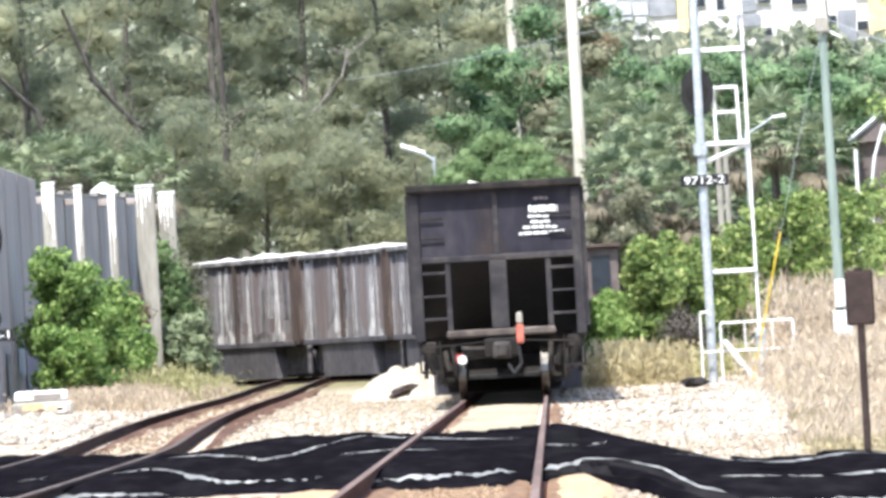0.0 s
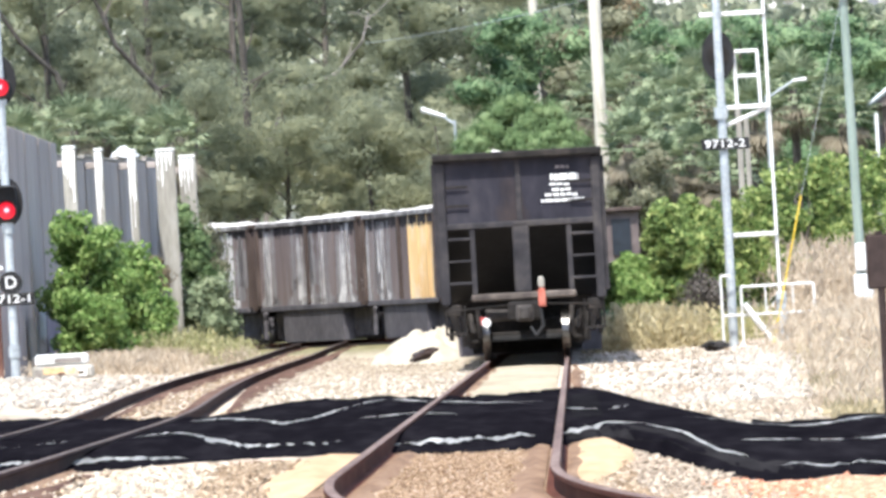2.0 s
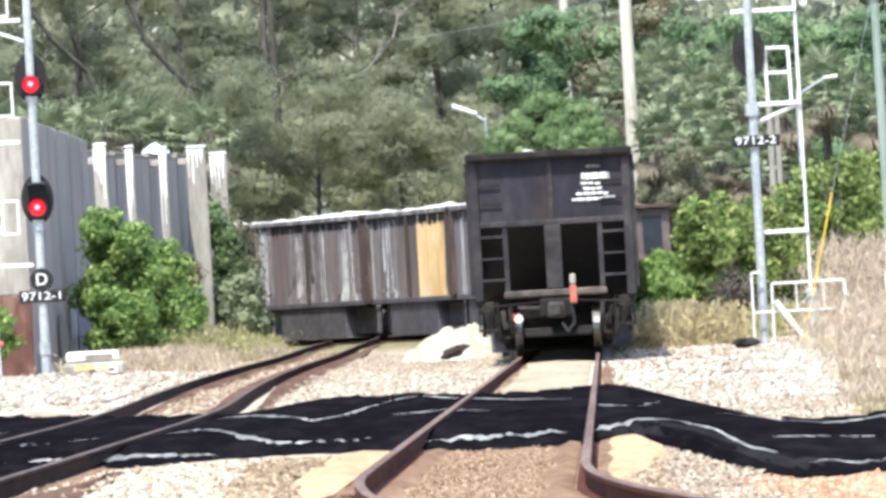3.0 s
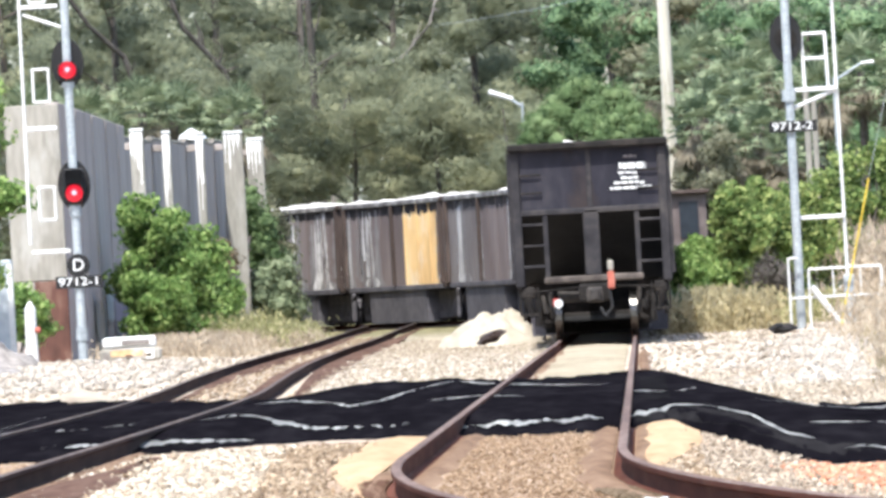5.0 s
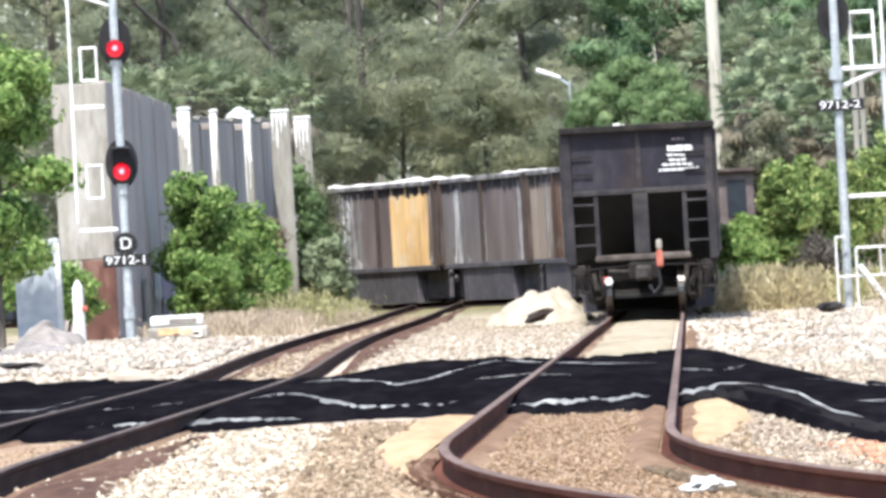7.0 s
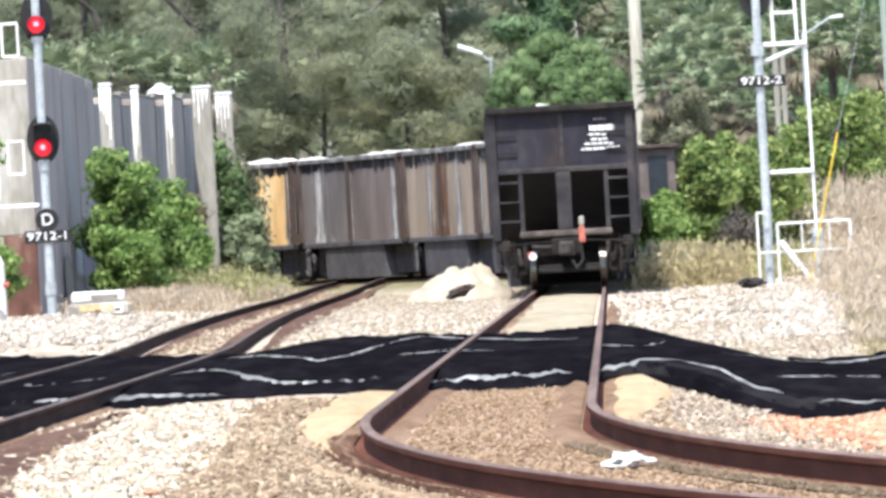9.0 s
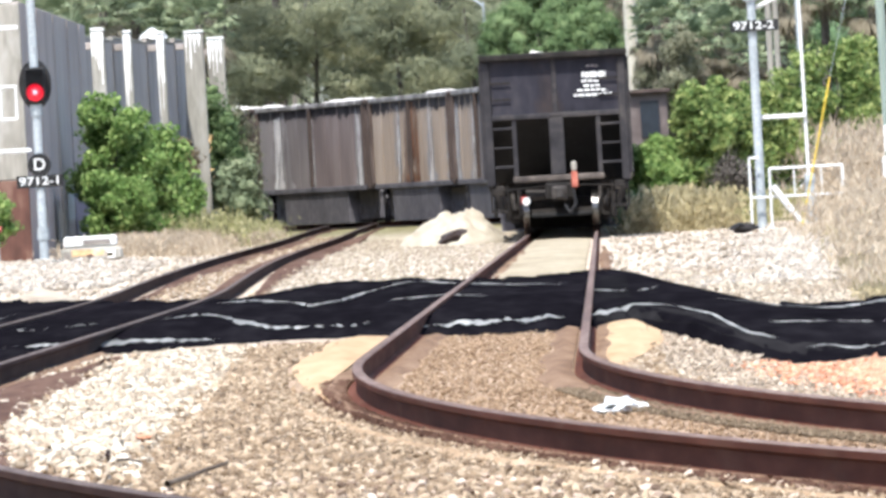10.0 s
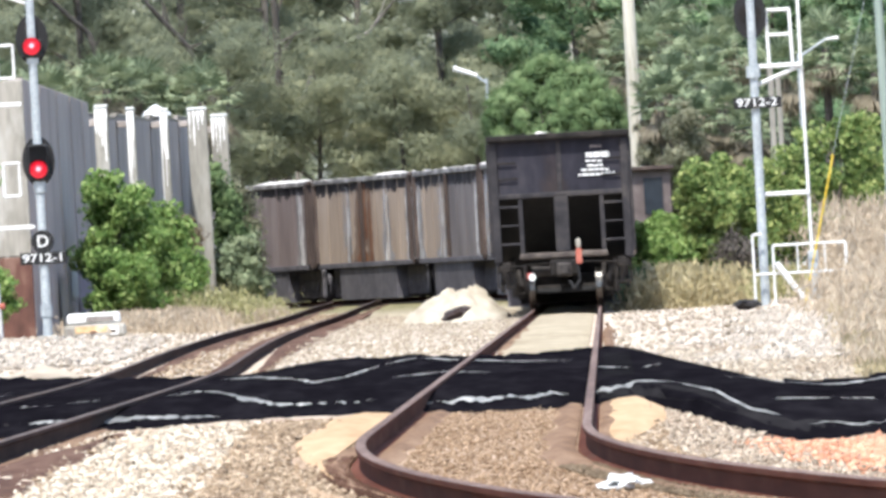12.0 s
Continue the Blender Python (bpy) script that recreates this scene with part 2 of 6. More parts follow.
PALE_BLUE = material("pale_blue_metal", (0.25, 0.285, 0.315), (0.34, 0.375, 0.405), (0.44, 0.47, 0.495), 4, 0.7, 0.6)
WALL_RUST = material("rusty_wall_sheet", (0.035, 0.016, 0.013), (0.095, 0.045, 0.034), (0.21, 0.135, 0.105), 2.2, 0.7, 0.9, stretch=(1.5, 1, 0.6))
LILAC = material("faded_lilac_paint", (0.11, 0.1, 0.135), (0.17, 0.155, 0.2), (0.24, 0.22, 0.265), 3, 0.6, 0.85, stretch=(1, 0.5, 0.4))
RUBBLE = material("grey_rubble", (0.1, 0.09, 0.085), (0.2, 0.18, 0.165), (0.34, 0.31, 0.29), 3, 0.6, 0.95)
RED_GLOW = glow("red_signal_light", (1.0, 0.012, 0.04), 0.36)
CORE_GLOW = glow("signal_light_core", (1.0, 0.22, 0.26), 1.5)


END_GREY = material("worn_grey_sill", (0.022, 0.018, 0.017), (0.058, 0.048, 0.043), (0.12, 0.1, 0.088), 5, 1.2, 0.85)
GRIME_SHADE = material("grime_and_shade", (0.022, 0.019, 0.02), (0.045, 0.039, 0.04), (0.085, 0.074, 0.073), 4, 1.0, 0.9, stretch=(1, 2, 0.3), spec=0.1)
DUSTY_CHORD = material("stone_dusted_steel", (0.05, 0.045, 0.044), (0.16, 0.152, 0.15), (0.46, 0.445, 0.43), 6, 1.1, 0.9, stretch=(1, 0.8, 1))
# underbody iron of the far cars, its tone raised to imitate haze
HOPPER_IRON = material("hazed_hopper_iron", (0.056, 0.053, 0.06), (0.09, 0.085, 0.096), (0.135, 0.128, 0.14), 4, 0.8, 0.9, spec=0.15)
CREAM = material("cream_render", (0.44, 0.34, 0.17), (0.53, 0.42, 0.23), (0.6, 0.5, 0.3), 2, 0.3, 0.9)
ROOF_BROWN = material("brown_roof", (0.07, 0.055, 0.055), (0.11, 0.09, 0.088), (0.16, 0.135, 0.13), 3, 0.5, 0.9)


def stain(m, color, scale, stretch, lo, hi, most):
    """Weathering over a material: patches or runs of another colour, cut from a drawn-out noise."""
    t = m.node_tree
    add, link = t.nodes.new, t.links.new
    sh = t.nodes["Principled BSDF"]
    co, mp, n = add("ShaderNodeTexCoord"), add("ShaderNodeMapping"), add("ShaderNodeTexNoise")
    mp.inputs["Scale"].default_value = stretch
    n.inputs["Scale"].default_value, n.inputs["Detail"].default_value, n.inputs["Roughness"].default_value = scale, 5, 0.62
    link(co.outputs["Object"], mp.inputs["Vector"])
    link(mp.outputs["Vector"], n.inputs["Vector"])
    r = add("ShaderNodeMapRange")
    r.inputs["From Min"].default_value, r.inputs["From Max"].default_value, r.inputs["To Max"].default_value = lo, hi, most
    link(n.outputs["Fac"], r.inputs["Value"])
    mix = add("ShaderNodeMix")
    mix.data_type = "RGBA"
    link(r.outputs["Result"], mix.inputs["Factor"])
    link(sh.inputs["Base Color"].links[0].from_socket, mix.inputs["A"])
    mix.inputs["B"].default_value = (*color, 1)
    link(mix.outputs["Result"], sh.inputs["Base Color"])


for _m in (BROWN_SIDE, GREY_SIDE, TAN_SIDE):
    stain(_m, (0.4, 0.37, 0.36), 1.0, (1, 1.1, 0.1), 0.58, 0.74, 0.5)
    stain(_m, (0.05, 0.038, 0.037), 1.0, (1, 1.5, 0.1), 0.6, 0.76, 0.4)
stain(ORANGE_SIDE, (0.82, 0.75, 0.62), 0.55, (1, 0.7, 0.9), 0.52, 0.66, 0.7)
stain(CAR_BLACK, (0.05, 0.036, 0.028), 0.9, (1, 1, 0.6), 0.56, 0.7, 0.45)
stain(FAR_STONE, (0.17, 0.125, 0.09), 0.55, (1, 0.16, 1), 0.52, 0.66, 0.72)
stain(RAIL, (0.105, 0.058, 0.042), 1.6, (1, 0.4, 1), 0.55, 0.7, 0.5)
stain(CONCRETE_GREY, (0.17, 0.155, 0.145), 0.6, (1, 0.5, 0.12), 0.52, 0.68, 0.4)
stain(CONCRETE_PALE, (0.4, 0.395, 0.37), 1.1, (1, 1, 0.4), 0.53, 0.66, 0.5)


# building blocks
def mesh_object(name, verts, faces, mat, parent=None, label="", smooth=False):
    me = bpy.data.meshes.new(name)
    me.from_pydata([tuple(v) for v in verts], [], [tuple(f) for f in faces])
    me.materials.append(mat)
    if smooth:
        me.polygons.foreach_set("use_smooth", [True] * len(me.polygons))
    ob = new(name, me)
    ob.parent = parent
    if label:
        ob["label"] = label
    return ob


def part(name, bm, mat, parent=None, label=""):
    """Links a bmesh as one mesh object under a thing or a part."""
    me = bpy.data.meshes.new(name)
    bmesh.ops.recalc_face_normals(bm, faces=bm.faces)
    bm.to_mesh(me)
    bm.free()
    me.materials.append(mat)
    ob = new(name, me)
    ob.parent = parent
    if label:
        ob["label"] = label
    return ob


def box(bm, x0, x1, y0, y1, z0, z1, bevel=0.0):
    r = bmesh.ops.create_cube(bm, size=1.0, matrix=Matrix.LocRotScale(((x0 + x1) / 2, (y0 + y1) / 2, (z0 + z1) / 2), None, (x1 - x0, y1 - y0, z1 - z0)))
    if bevel:
        edges = list({e for v in r["verts"] for e in v.link_edges})
        bmesh.ops.bevel(bm, geom=edges, offset=bevel, segments=1, affect="EDGES")
    return bm


def boxed(*a, **k):
    return box(bmesh.new(), *a, **k)


def rod(bm, a, b, r0, r1=None, sides=8):
    a, b = Vector(a), Vector(b)
    d = b - a
    m = Matrix.Translation((a + b) / 2) @ d.to_track_quat("Z", "Y").to_matrix().to_4x4()
    bmesh.ops.create_cone(bm, cap_ends=True, segments=sides, radius1=r0, radius2=r0 if r1 is None else r1, depth=d.length, matrix=m)
    return bm


def rodded(*a, **k):
    return rod(bmesh.new(), *a, **k)


def tube(bm, pts, r0, r1, sides=6):
    rings = []
    n = len(pts)
    for i, p in enumerate(pts):
        d = (pts[min(i + 1, n - 1)] - pts[max(i - 1, 0)]).normalized()
        a = d.orthogonal().normalized()
        b = d.cross(a)
        r = r0 + (r1 - r0) * i / (n - 1)
        rings.append([bm.verts.new(p + (a * math.cos(2 * math.pi * j / sides) + b * math.sin(2 * math.pi * j / sides)) * r) for j in range(sides)])
    for u, w in zip(rings, rings[1:]):
        for j in range(sides):
            bm.faces.new((u[j], u[(j + 1) % sides], w[(j + 1) % sides], w[j]))
    return bm


def thing(name, x, y, z, label, category, group="", rz=0.0):
    ob = new(name)
    ob.empty_display_size = 0.2
    ob.matrix_world = pose(x, y, z, 0, 0, rz)
    return tagged(ob, label, category, group)


def smooth(a):
    a = min(1.0, max(0.0, a))
    return a * a * (3 - 2 * a)


# the two tracks: straight, with a curve near the crossing and another far off
GRADE = 0.017


def spacing(y):
    """Metres from the main track to the second one on its left, which bears away beyond the road."""
    d = (y - 150 + np.hypot(y - 150, 15)) / 2
    return 4.36 + 3.05 * (1 - np.exp(-d / 122))


def rise(y):
    return 0.15 * smooth((y - 300) / 90)


def track(y, side=0.0):
    """Centre line of the main track at the distance y: x, y, z and the heading's slope; side: metres to the right of it."""
    x, slope = 3.0 + GRADE * (y - 232), GRADE
    if y < 85:
        d = 85 - y
        x, slope = x + 243 - math.sqrt(243 * 243 - d * d), slope - d / math.sqrt(243 * 243 - d * d)
    elif y > 353.6:
        d = min(y - 353.6, 190)
        x, slope = x - (205 - math.sqrt(205 * 205 - d * d)), slope - d / math.sqrt(205 * 205 - d * d)
    n = math.hypot(1, slope)
    return x + side / n, y - side * slope / n, rise(y), slope


def second_track(y, side):
    """The second track, which runs straight on to the foot of the far curve."""
    if y < 85:
        return track(y, side - float(spacing(y)))
    return 3.0 + GRADE * (y - 232) - float(spacing(y)) + side, y, rise(y), GRADE


_way = [30 + 0.5 * i for i in range(1020)]
_sum = [0.0]
for _a, _b in zip(_way, _way[1:]):
    _p, _q = track(_a), track(_b)
    _sum.append(_sum[-1] + math.dist(_p[:2], _q[:2]))
_zero = float(np.interp(227.0, _way, _sum))


def along(s):
    """The place s metres along the main track past the distance 227."""
    return track(float(np.interp(s + _zero, _sum, _way)))


# ground
def ground_height(x, y):
    off = x - track(max(30.0, min(y, 540.0)))[0]
    z = -0.17 + 0.015 * noise.noise((x * 0.9, y * 0.12, 1.0))
    if y > 330:
        z += rise(y)
    bank = smooth((off - 3.2) / 2.5) * smooth((y - 168) / 40) * smooth((330 - y) / 60)
    z += 0.13 * bank
    side = smooth((-off - 7.5) / 3.0) * smooth((y - 180) / 50)
    z += 0.12 * side
    return z + 0.03 * noise.noise((x * 0.4, y * 0.05, 7.0)) * smooth((abs(off - 1.0) - 4.0) / 3.0)


def build_ground():
    xs = sorted(set([-900, -500, -250, -120, -70, -45, -30] + [round(-24 + 0.6 * i, 2) for i in range(81)] + [30, 45, 70, 120, 250, 500, 900]))
    ys = sorted(set([-400, -100, -20, 10, 25] + [30 + 2 * i for i in range(180)] + [400, 430, 470, 520, 600, 800, 1200, 2000, 3200, 4500]))
    verts = [(x, y, ground_height(x, y)) for y in ys for x in xs]
    n = len(xs)
    faces = [(j * n + i, j * n + i + 1, (j + 1) * n + i + 1, (j + 1) * n + i) for j in range(len(ys) - 1) for i in range(n - 1)]
    m = material("ground_gravel", (0.17, 0.115, 0.078), (0.26, 0.185, 0.125), (0.35, 0.265, 0.19), 5, 0.7, 0.95, bump=0, spec=0.1, stretch=(1, 0.35, 1))
    t = m.node_tree
    add, link = t.nodes.new, t.links.new
    sh = t.nodes["Principled BSDF"]
    base = sh.inputs["Base Color"].links[0].from_socket
    co, sep = add("ShaderNodeTexCoord"), add("ShaderNodeSeparateXYZ")
    link(co.outputs["Object"], sep.inputs[0])
    wob = add("ShaderNodeTexNoise")
    wob.inputs["Scale"].default_value = 0.35
    link(co.outputs["Object"], wob.inputs["Vector"])
    grain = add("ShaderNodeTexNoise")
    grain.inputs["Scale"].default_value, grain.inputs["Detail"].default_value = 2.2, 8
    longer = add("ShaderNodeMapping")
    longer.inputs["Scale"].default_value = (1, 0.3, 1)
    link(co.outputs["Object"], longer.inputs["Vector"])
    link(longer.outputs["Vector"], grain.inputs["Vector"])

    def zone(lo, hi, colours, under):
        shift = add("ShaderNodeMath")
        shift.operation = "MULTIPLY_ADD"
        link(wob.outputs["Fac"], shift.inputs[0])
        shift.inputs[1].default_value = (hi - lo) * 0.8
        link(sep.outputs["Y"], shift.inputs[2])
        rng = add("ShaderNodeMapRange")
        rng.inputs["From Min"].default_value, rng.inputs["From Max"].default_value = lo + (hi - lo) * 0.4, hi + (hi - lo) * 0.4
        link(shift.outputs[0], rng.inputs["Value"])
        ramp = add("ShaderNodeValToRGB")
        e = ramp.color_ramp.elements
        e[0].position, e[0].color = 0.35, (*colours[0], 1)
        e[1].position, e[1].color = 0.65, (*colours[1], 1)
        link(grain.outputs["Fac"], ramp.inputs["Fac"])
        mix = add("ShaderNodeMix")
        mix.data_type = "RGBA"
        link(rng.outputs["Result"], mix.inputs["Factor"])
        link(under, mix.inputs["A"])
        link(ramp.outputs["Color"], mix.inputs["B"])
        return mix.outputs["Result"]

    pale = zone(104, 118, ((0.27, 0.21, 0.16), (0.52, 0.46, 0.39)), base)
    grass = zone(300, 360, ((0.1, 0.09, 0.045), (0.2, 0.18, 0.1)), pale)
    link(grass, sh.inputs["Base Color"])
    global GROUND
    g = GROUND = mesh_object("ground", verts, faces, m, smooth=True)
    tagged(g, "pale gravel and dry soil round the railway tracks", "ground", kind="structure")


def road_edges(x):
    near = 109.5 - 28 * smooth((x - 2.05) / 0.5) - 2.2 * math.sin(x * 1.3) + 1.6 * noise.noise((x * 4.0, 2.0, 0)) + 0.8 * noise.noise((x * 13.0, 4.0, 0))
    far = float(np.interp(x, (-6.0, -5.0, -3.2, -1.9, -1.3, -0.8, -0.1, 1.4, 2.4), (168, 165, 151, 146, 157, 169, 164, 154, 160)))
    far += -50 * smooth((x - 2.76) / 0.54) + 4 * noise.noise((x * 3.1, 5.0, 0)) + 3 * noise.noise((x * 8.0, 8.0, 0)) + 2 * noise.noise((x * 19.0, 9.0, 0))
    return near, far


def road_point(x, w):
    near, far = road_edges(x)
    y = near + (far - near) * w
    return x, y, road_height(x, y)


def road_height(x, y):
    off = x - track(y)[0]
    clear = min(1.0, max(0.0, abs(off) - 0.9), max(0.0, abs(off + float(spacing(y))) - 0.9))
    z = -0.035 + (0.006 + 0.05 * clear) * noise.noise((x * 1.3, y * 0.04, 3.0)) - 0.012 * clear
    return z - 0.11 * (1 - smooth((y - road_edges(x)[0]) / 9))   # the worn edge falls away to the ballast


def build_road():
    xs = sorted({-60, -40, -25, -15, -10, 11, 15, 25, 40, 60} | {round(-8 + 0.06 * i, 3) for i in range(290)} | {round(2.1 + 0.02 * i, 3) for i in range(25)})
    ws = [0, 0.04, 0.08, 0.12, 0.16, 0.2, 0.3, 0.4, 0.5, 0.6, 0.7, 0.8, 0.9, 1.0]
    verts, faces = [], []
    for x in xs:
        x0, y0, z0 = road_point(x, 0)
        verts.append((x0, y0 - 0.8, -0.2))
        verts += [road_point(x, w) for w in ws]
        x1, y1, z1 = road_point(x, 1)
        verts.append((x1, y1 + 1.2, -0.24))
    n = len(ws) + 2
    for i in range(len(xs) - 1):
        for j in range(n - 1):
            faces.append((i * n + j, (i + 1) * n + j, (i + 1) * n + j + 1, i * n + j + 1))
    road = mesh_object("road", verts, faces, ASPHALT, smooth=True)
    tagged(road, "black asphalt road across the railway tracks", "road", kind="structure")
    # worn lines: half width, then the bends as x and y
    lines = [(2.6, (-2.05, 140.0), (-1.63, 142.0), (-0.9, 129.6), (-0.63, 136.0), (-0.38, 150.0), (0.26, 157.0)),
             (1.6, (0.26, 157.0), (0.81, 149.0), (1.4, 143.0), (2.01, 140.0)),
             (1.5, (-2.36, 124.0), (-2.1, 126.5), (-1.85, 125.5), (-1.55, 120.0), (-1.3, 116.6), (-0.97, 116.2), (-0.6, 115.8), (-0.21, 114.6)),
             (1.6, (0.11, 112.0), (0.49, 112.0), (0.78, 111.2), (1.19, 111.5), (1.49, 111.3)),
             (1.4, (-3.58, 111.6), (-2.77, 112.0), (-2.15, 113.3), (-1.63, 113.5)),
             (1.5, (-4.3, 122.0), (-3.4, 121.0), (-2.9, 125.0)),
             (2.0, (-7.5, 128.0), (-5.2, 126.0), (-4.5, 124.0), (-4.3, 141.0)),
             (1.4, (-0.1, 132.0), (0.5, 135.0), (0.95, 131.0)),
             (1.7, (1.64, 111.8), (1.99, 114.0), (2.42, 112.0), (2.56, 102.0), (2.53, 90.2), (2.71, 87.2)),
             (1.8, (2.04, 130.4), (2.44, 126.5), (2.8, 132.0)),
             (1.0, (2.78, 85.7), (3.22, 85.4), (3.91, 85.7), (5.49, 84.0)),
             (1.4, (2.95, 117.0), (3.3, 108.0), (3.6, 104.6), (4.4, 105.5), (5.6, 104.0)),
             (1.3, (2.8, 95.0), (3.1, 93.6), (3.7, 92.4), (4.8, 92.0))]
    for c, (half, *bends) in enumerate(lines):
        run = [0.0]
        for q, r in zip(bends, bends[1:]):
            run.append(run[-1] + math.hypot(r[0] - q[0], (r[1] - q[1]) * 0.02))
        k = int(run[-1] / 0.022)
        ph = 3.7 * c

        def bend(u):
            return (float(np.interp(u, run, [q[0] for q in bends])) + 0.015 * noise.noise((u * 9, ph, 7)),
                    float(np.interp(u, run, [q[1] for q in bends])) + 0.7 * noise.noise((u * 4.0, ph, 0)) + 0.45 * noise.noise((u * 13, ph, 2)))
        verts = []
        for i in range(k + 1):
            u = run[-1] * i / k
            (x, y), (xa, ya), (xb, yb) = bend(u), bend(u - 0.04), bend(u + 0.04)
            dx, dy = xb - xa, 0.02 * (yb - ya)
            d = math.hypot(dx, dy) or 1.0
            th = 0.52 * half * max(0.0, 0.5 + 0.9 * noise.noise((u * 2.7, ph, 5)) + 0.8 * noise.noise((u * 19, ph, 1))) * min(1, 8 * i / k, 8 * (k - i) / k)
            for e in (-1, 1):
                xx, yy = x - 0.02 * e * th * dy / d, y + e * th * dx / d
                near, far = road_edges(xx)
                yy = min(far - 0.8, max(near + 0.8, yy))
                verts.append((xx, yy, road_height(xx, yy) + 0.006))
        faces = [(2 * i, 2 * i + 2, 2 * i + 3, 2 * i + 1) for i in range(k)]
        m = mesh_object("road_marking", verts, faces, ROAD_PAINT)
        tagged(m, "worn broken white line on the black asphalt", "road marking", "worn road lines", kind="structure")
    # paler asphalt shoulder along the near edge where the road bends
    pairs = [(1.62, 109.9, 1.65, 111.2), (1.91, 110.0, 1.87, 112.7), (2.15, 108.6, 2.07, 113.6), (2.25, 103.3, 2.3, 110.5), (2.35, 97.9, 2.5, 104.0), (2.42, 91.7, 2.53, 95.0), (2.52, 86.4, 2.56, 89.0), (2.69, 84.2, 2.73, 86.8), (3.01, 84.3, 3.06, 86.0)]
    verts = []
    for (a0, b0, c0, d0), (a1, b1, c1, d1) in zip(pairs, pairs[1:]):
        for i in range(4):
            f = i / 4
            for g in (0.0, 0.5, 1.0):
                x = (a0 + (a1 - a0) * f) * (1 - g) + (c0 + (c1 - c0) * f) * g + 0.01 * noise.noise((i * 3.1 + a0 * 9, g, 0))
                y = (b0 + (b1 - b0) * f) * (1 - g) + (d0 + (d1 - d0) * f) * g
                y = max(y, road_edges(x)[0] + 0.3)
                verts.append((x, y, road_height(x, y) + 0.003))
    n = len(verts) // 3
    band = mesh_object("road_shoulder", verts, [(3 * i + j, 3 * i + j + 1, 3 * i + j + 4, 3 * i + j + 3) for i in range(n - 1) for j in (0, 1)], SHOULDER_GREY, smooth=True)
    tagged(band, "paler worn asphalt along the edge of the road", "road", kind="structure")
    # worn grey crossing panel beside the outer rail
    verts = [road_point(track(float(y))[0] + o, (y - road_edges(track(float(y))[0] + o)[0]) / (road_edges(track(float(y))[0] + o)[1] - road_edges(track(float(y))[0] + o)[0]))
             for y in range(120, 150, 2) for o in (0.86, 0.96, 1.06, 1.16)]
    verts = [(x, y, z + 0.005) for x, y, z in verts]
    n = len(verts) // 4
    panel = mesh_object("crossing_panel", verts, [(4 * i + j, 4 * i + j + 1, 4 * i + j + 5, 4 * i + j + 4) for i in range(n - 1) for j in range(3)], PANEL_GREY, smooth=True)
    tagged(panel, "worn grey crossing panel beside the rail", "crossing panel", kind="structure")


RAIL_PROFILE = [(-0.07, -0.172), (0.07, -0.172), (0.07, -0.16), (0.012, -0.14), (0.01, -0.05), (0.034, -0.037), (0.034, -0.006), (0.026, 0.0),
                (-0.026, 0.0), (-0.034, -0.006), (-0.034, -0.037), (-0.01, -0.05), (-0.012, -0.14), (-0.07, -0.16)]


def build_rail(parent, side, second):
    ys = [30 + 1.0 * i for i in range(75)] + [105 + 4 * i for i in range(62)] + [353 + 3 * i for i in range(14 if second else 62)]
    verts, faces, tops = [], [], []
    k = len(RAIL_PROFILE)
    for y in ys:
        for a, z in RAIL_PROFILE:
            x, yy, zz, _ = (second_track if second else track)(y, side + a)
            verts.append((x, yy, zz + z))
    for i in range(len(ys) - 1):
        for j in range(k):
            faces.append((i * k + j, i * k + (j + 1) % k, (i + 1) * k + (j + 1) % k, (i + 1) * k + j))
            tops.append(1 if j in (6, 7, 8) else 0)
    ob = mesh_object("rail", verts, faces, RAIL_DARK if second else RAIL, parent)
    ob.data.materials.append(RAIL_TOP_DARK if second else RAIL_TOP)
    ob.data.polygons.foreach_set("material_index", tops)
    return ob


def strip(name, mat, parent, y0, y1, inner, outer, z, seed=0.0, step=0.7, ragged=0.06, follow=False, far_end=False, second=False, taper=2.6):
    """A ragged band that follows the track."""
    verts, faces = [], []
    n = int((y1 - y0) / step)
    for i in range(n + 1):
        y = y0 + step * i
        f = smooth(min(1, 1.5 * i / n)) if far_end else smooth(min(1, taper * i / n, taper * (n - i) / n))
        mid = inner if far_end else (inner + outer) / 2
        a = mid + (inner - mid) * f
        b = mid + (outer - mid) * f + ragged * noise.noise((y * 0.35, seed, 0)) * 2
        for s, dz in ((a, 0.0), ((a + b) / 2, 0.018), (b, -0.02)):
            x, yy, zz, _ = (second_track if second else track)(y, s)
            verts.append((x, yy, zz - 0.13 + dz if follow else z + dz))
    for i in range(n):
        for j in (0, 1):
            faces.append((i * 3 + j, i * 3 + 3 + j, i * 3 + 4 + j, i * 3 + 1 + j))
    return mesh_object(name, verts, faces, mat, parent, smooth=True)


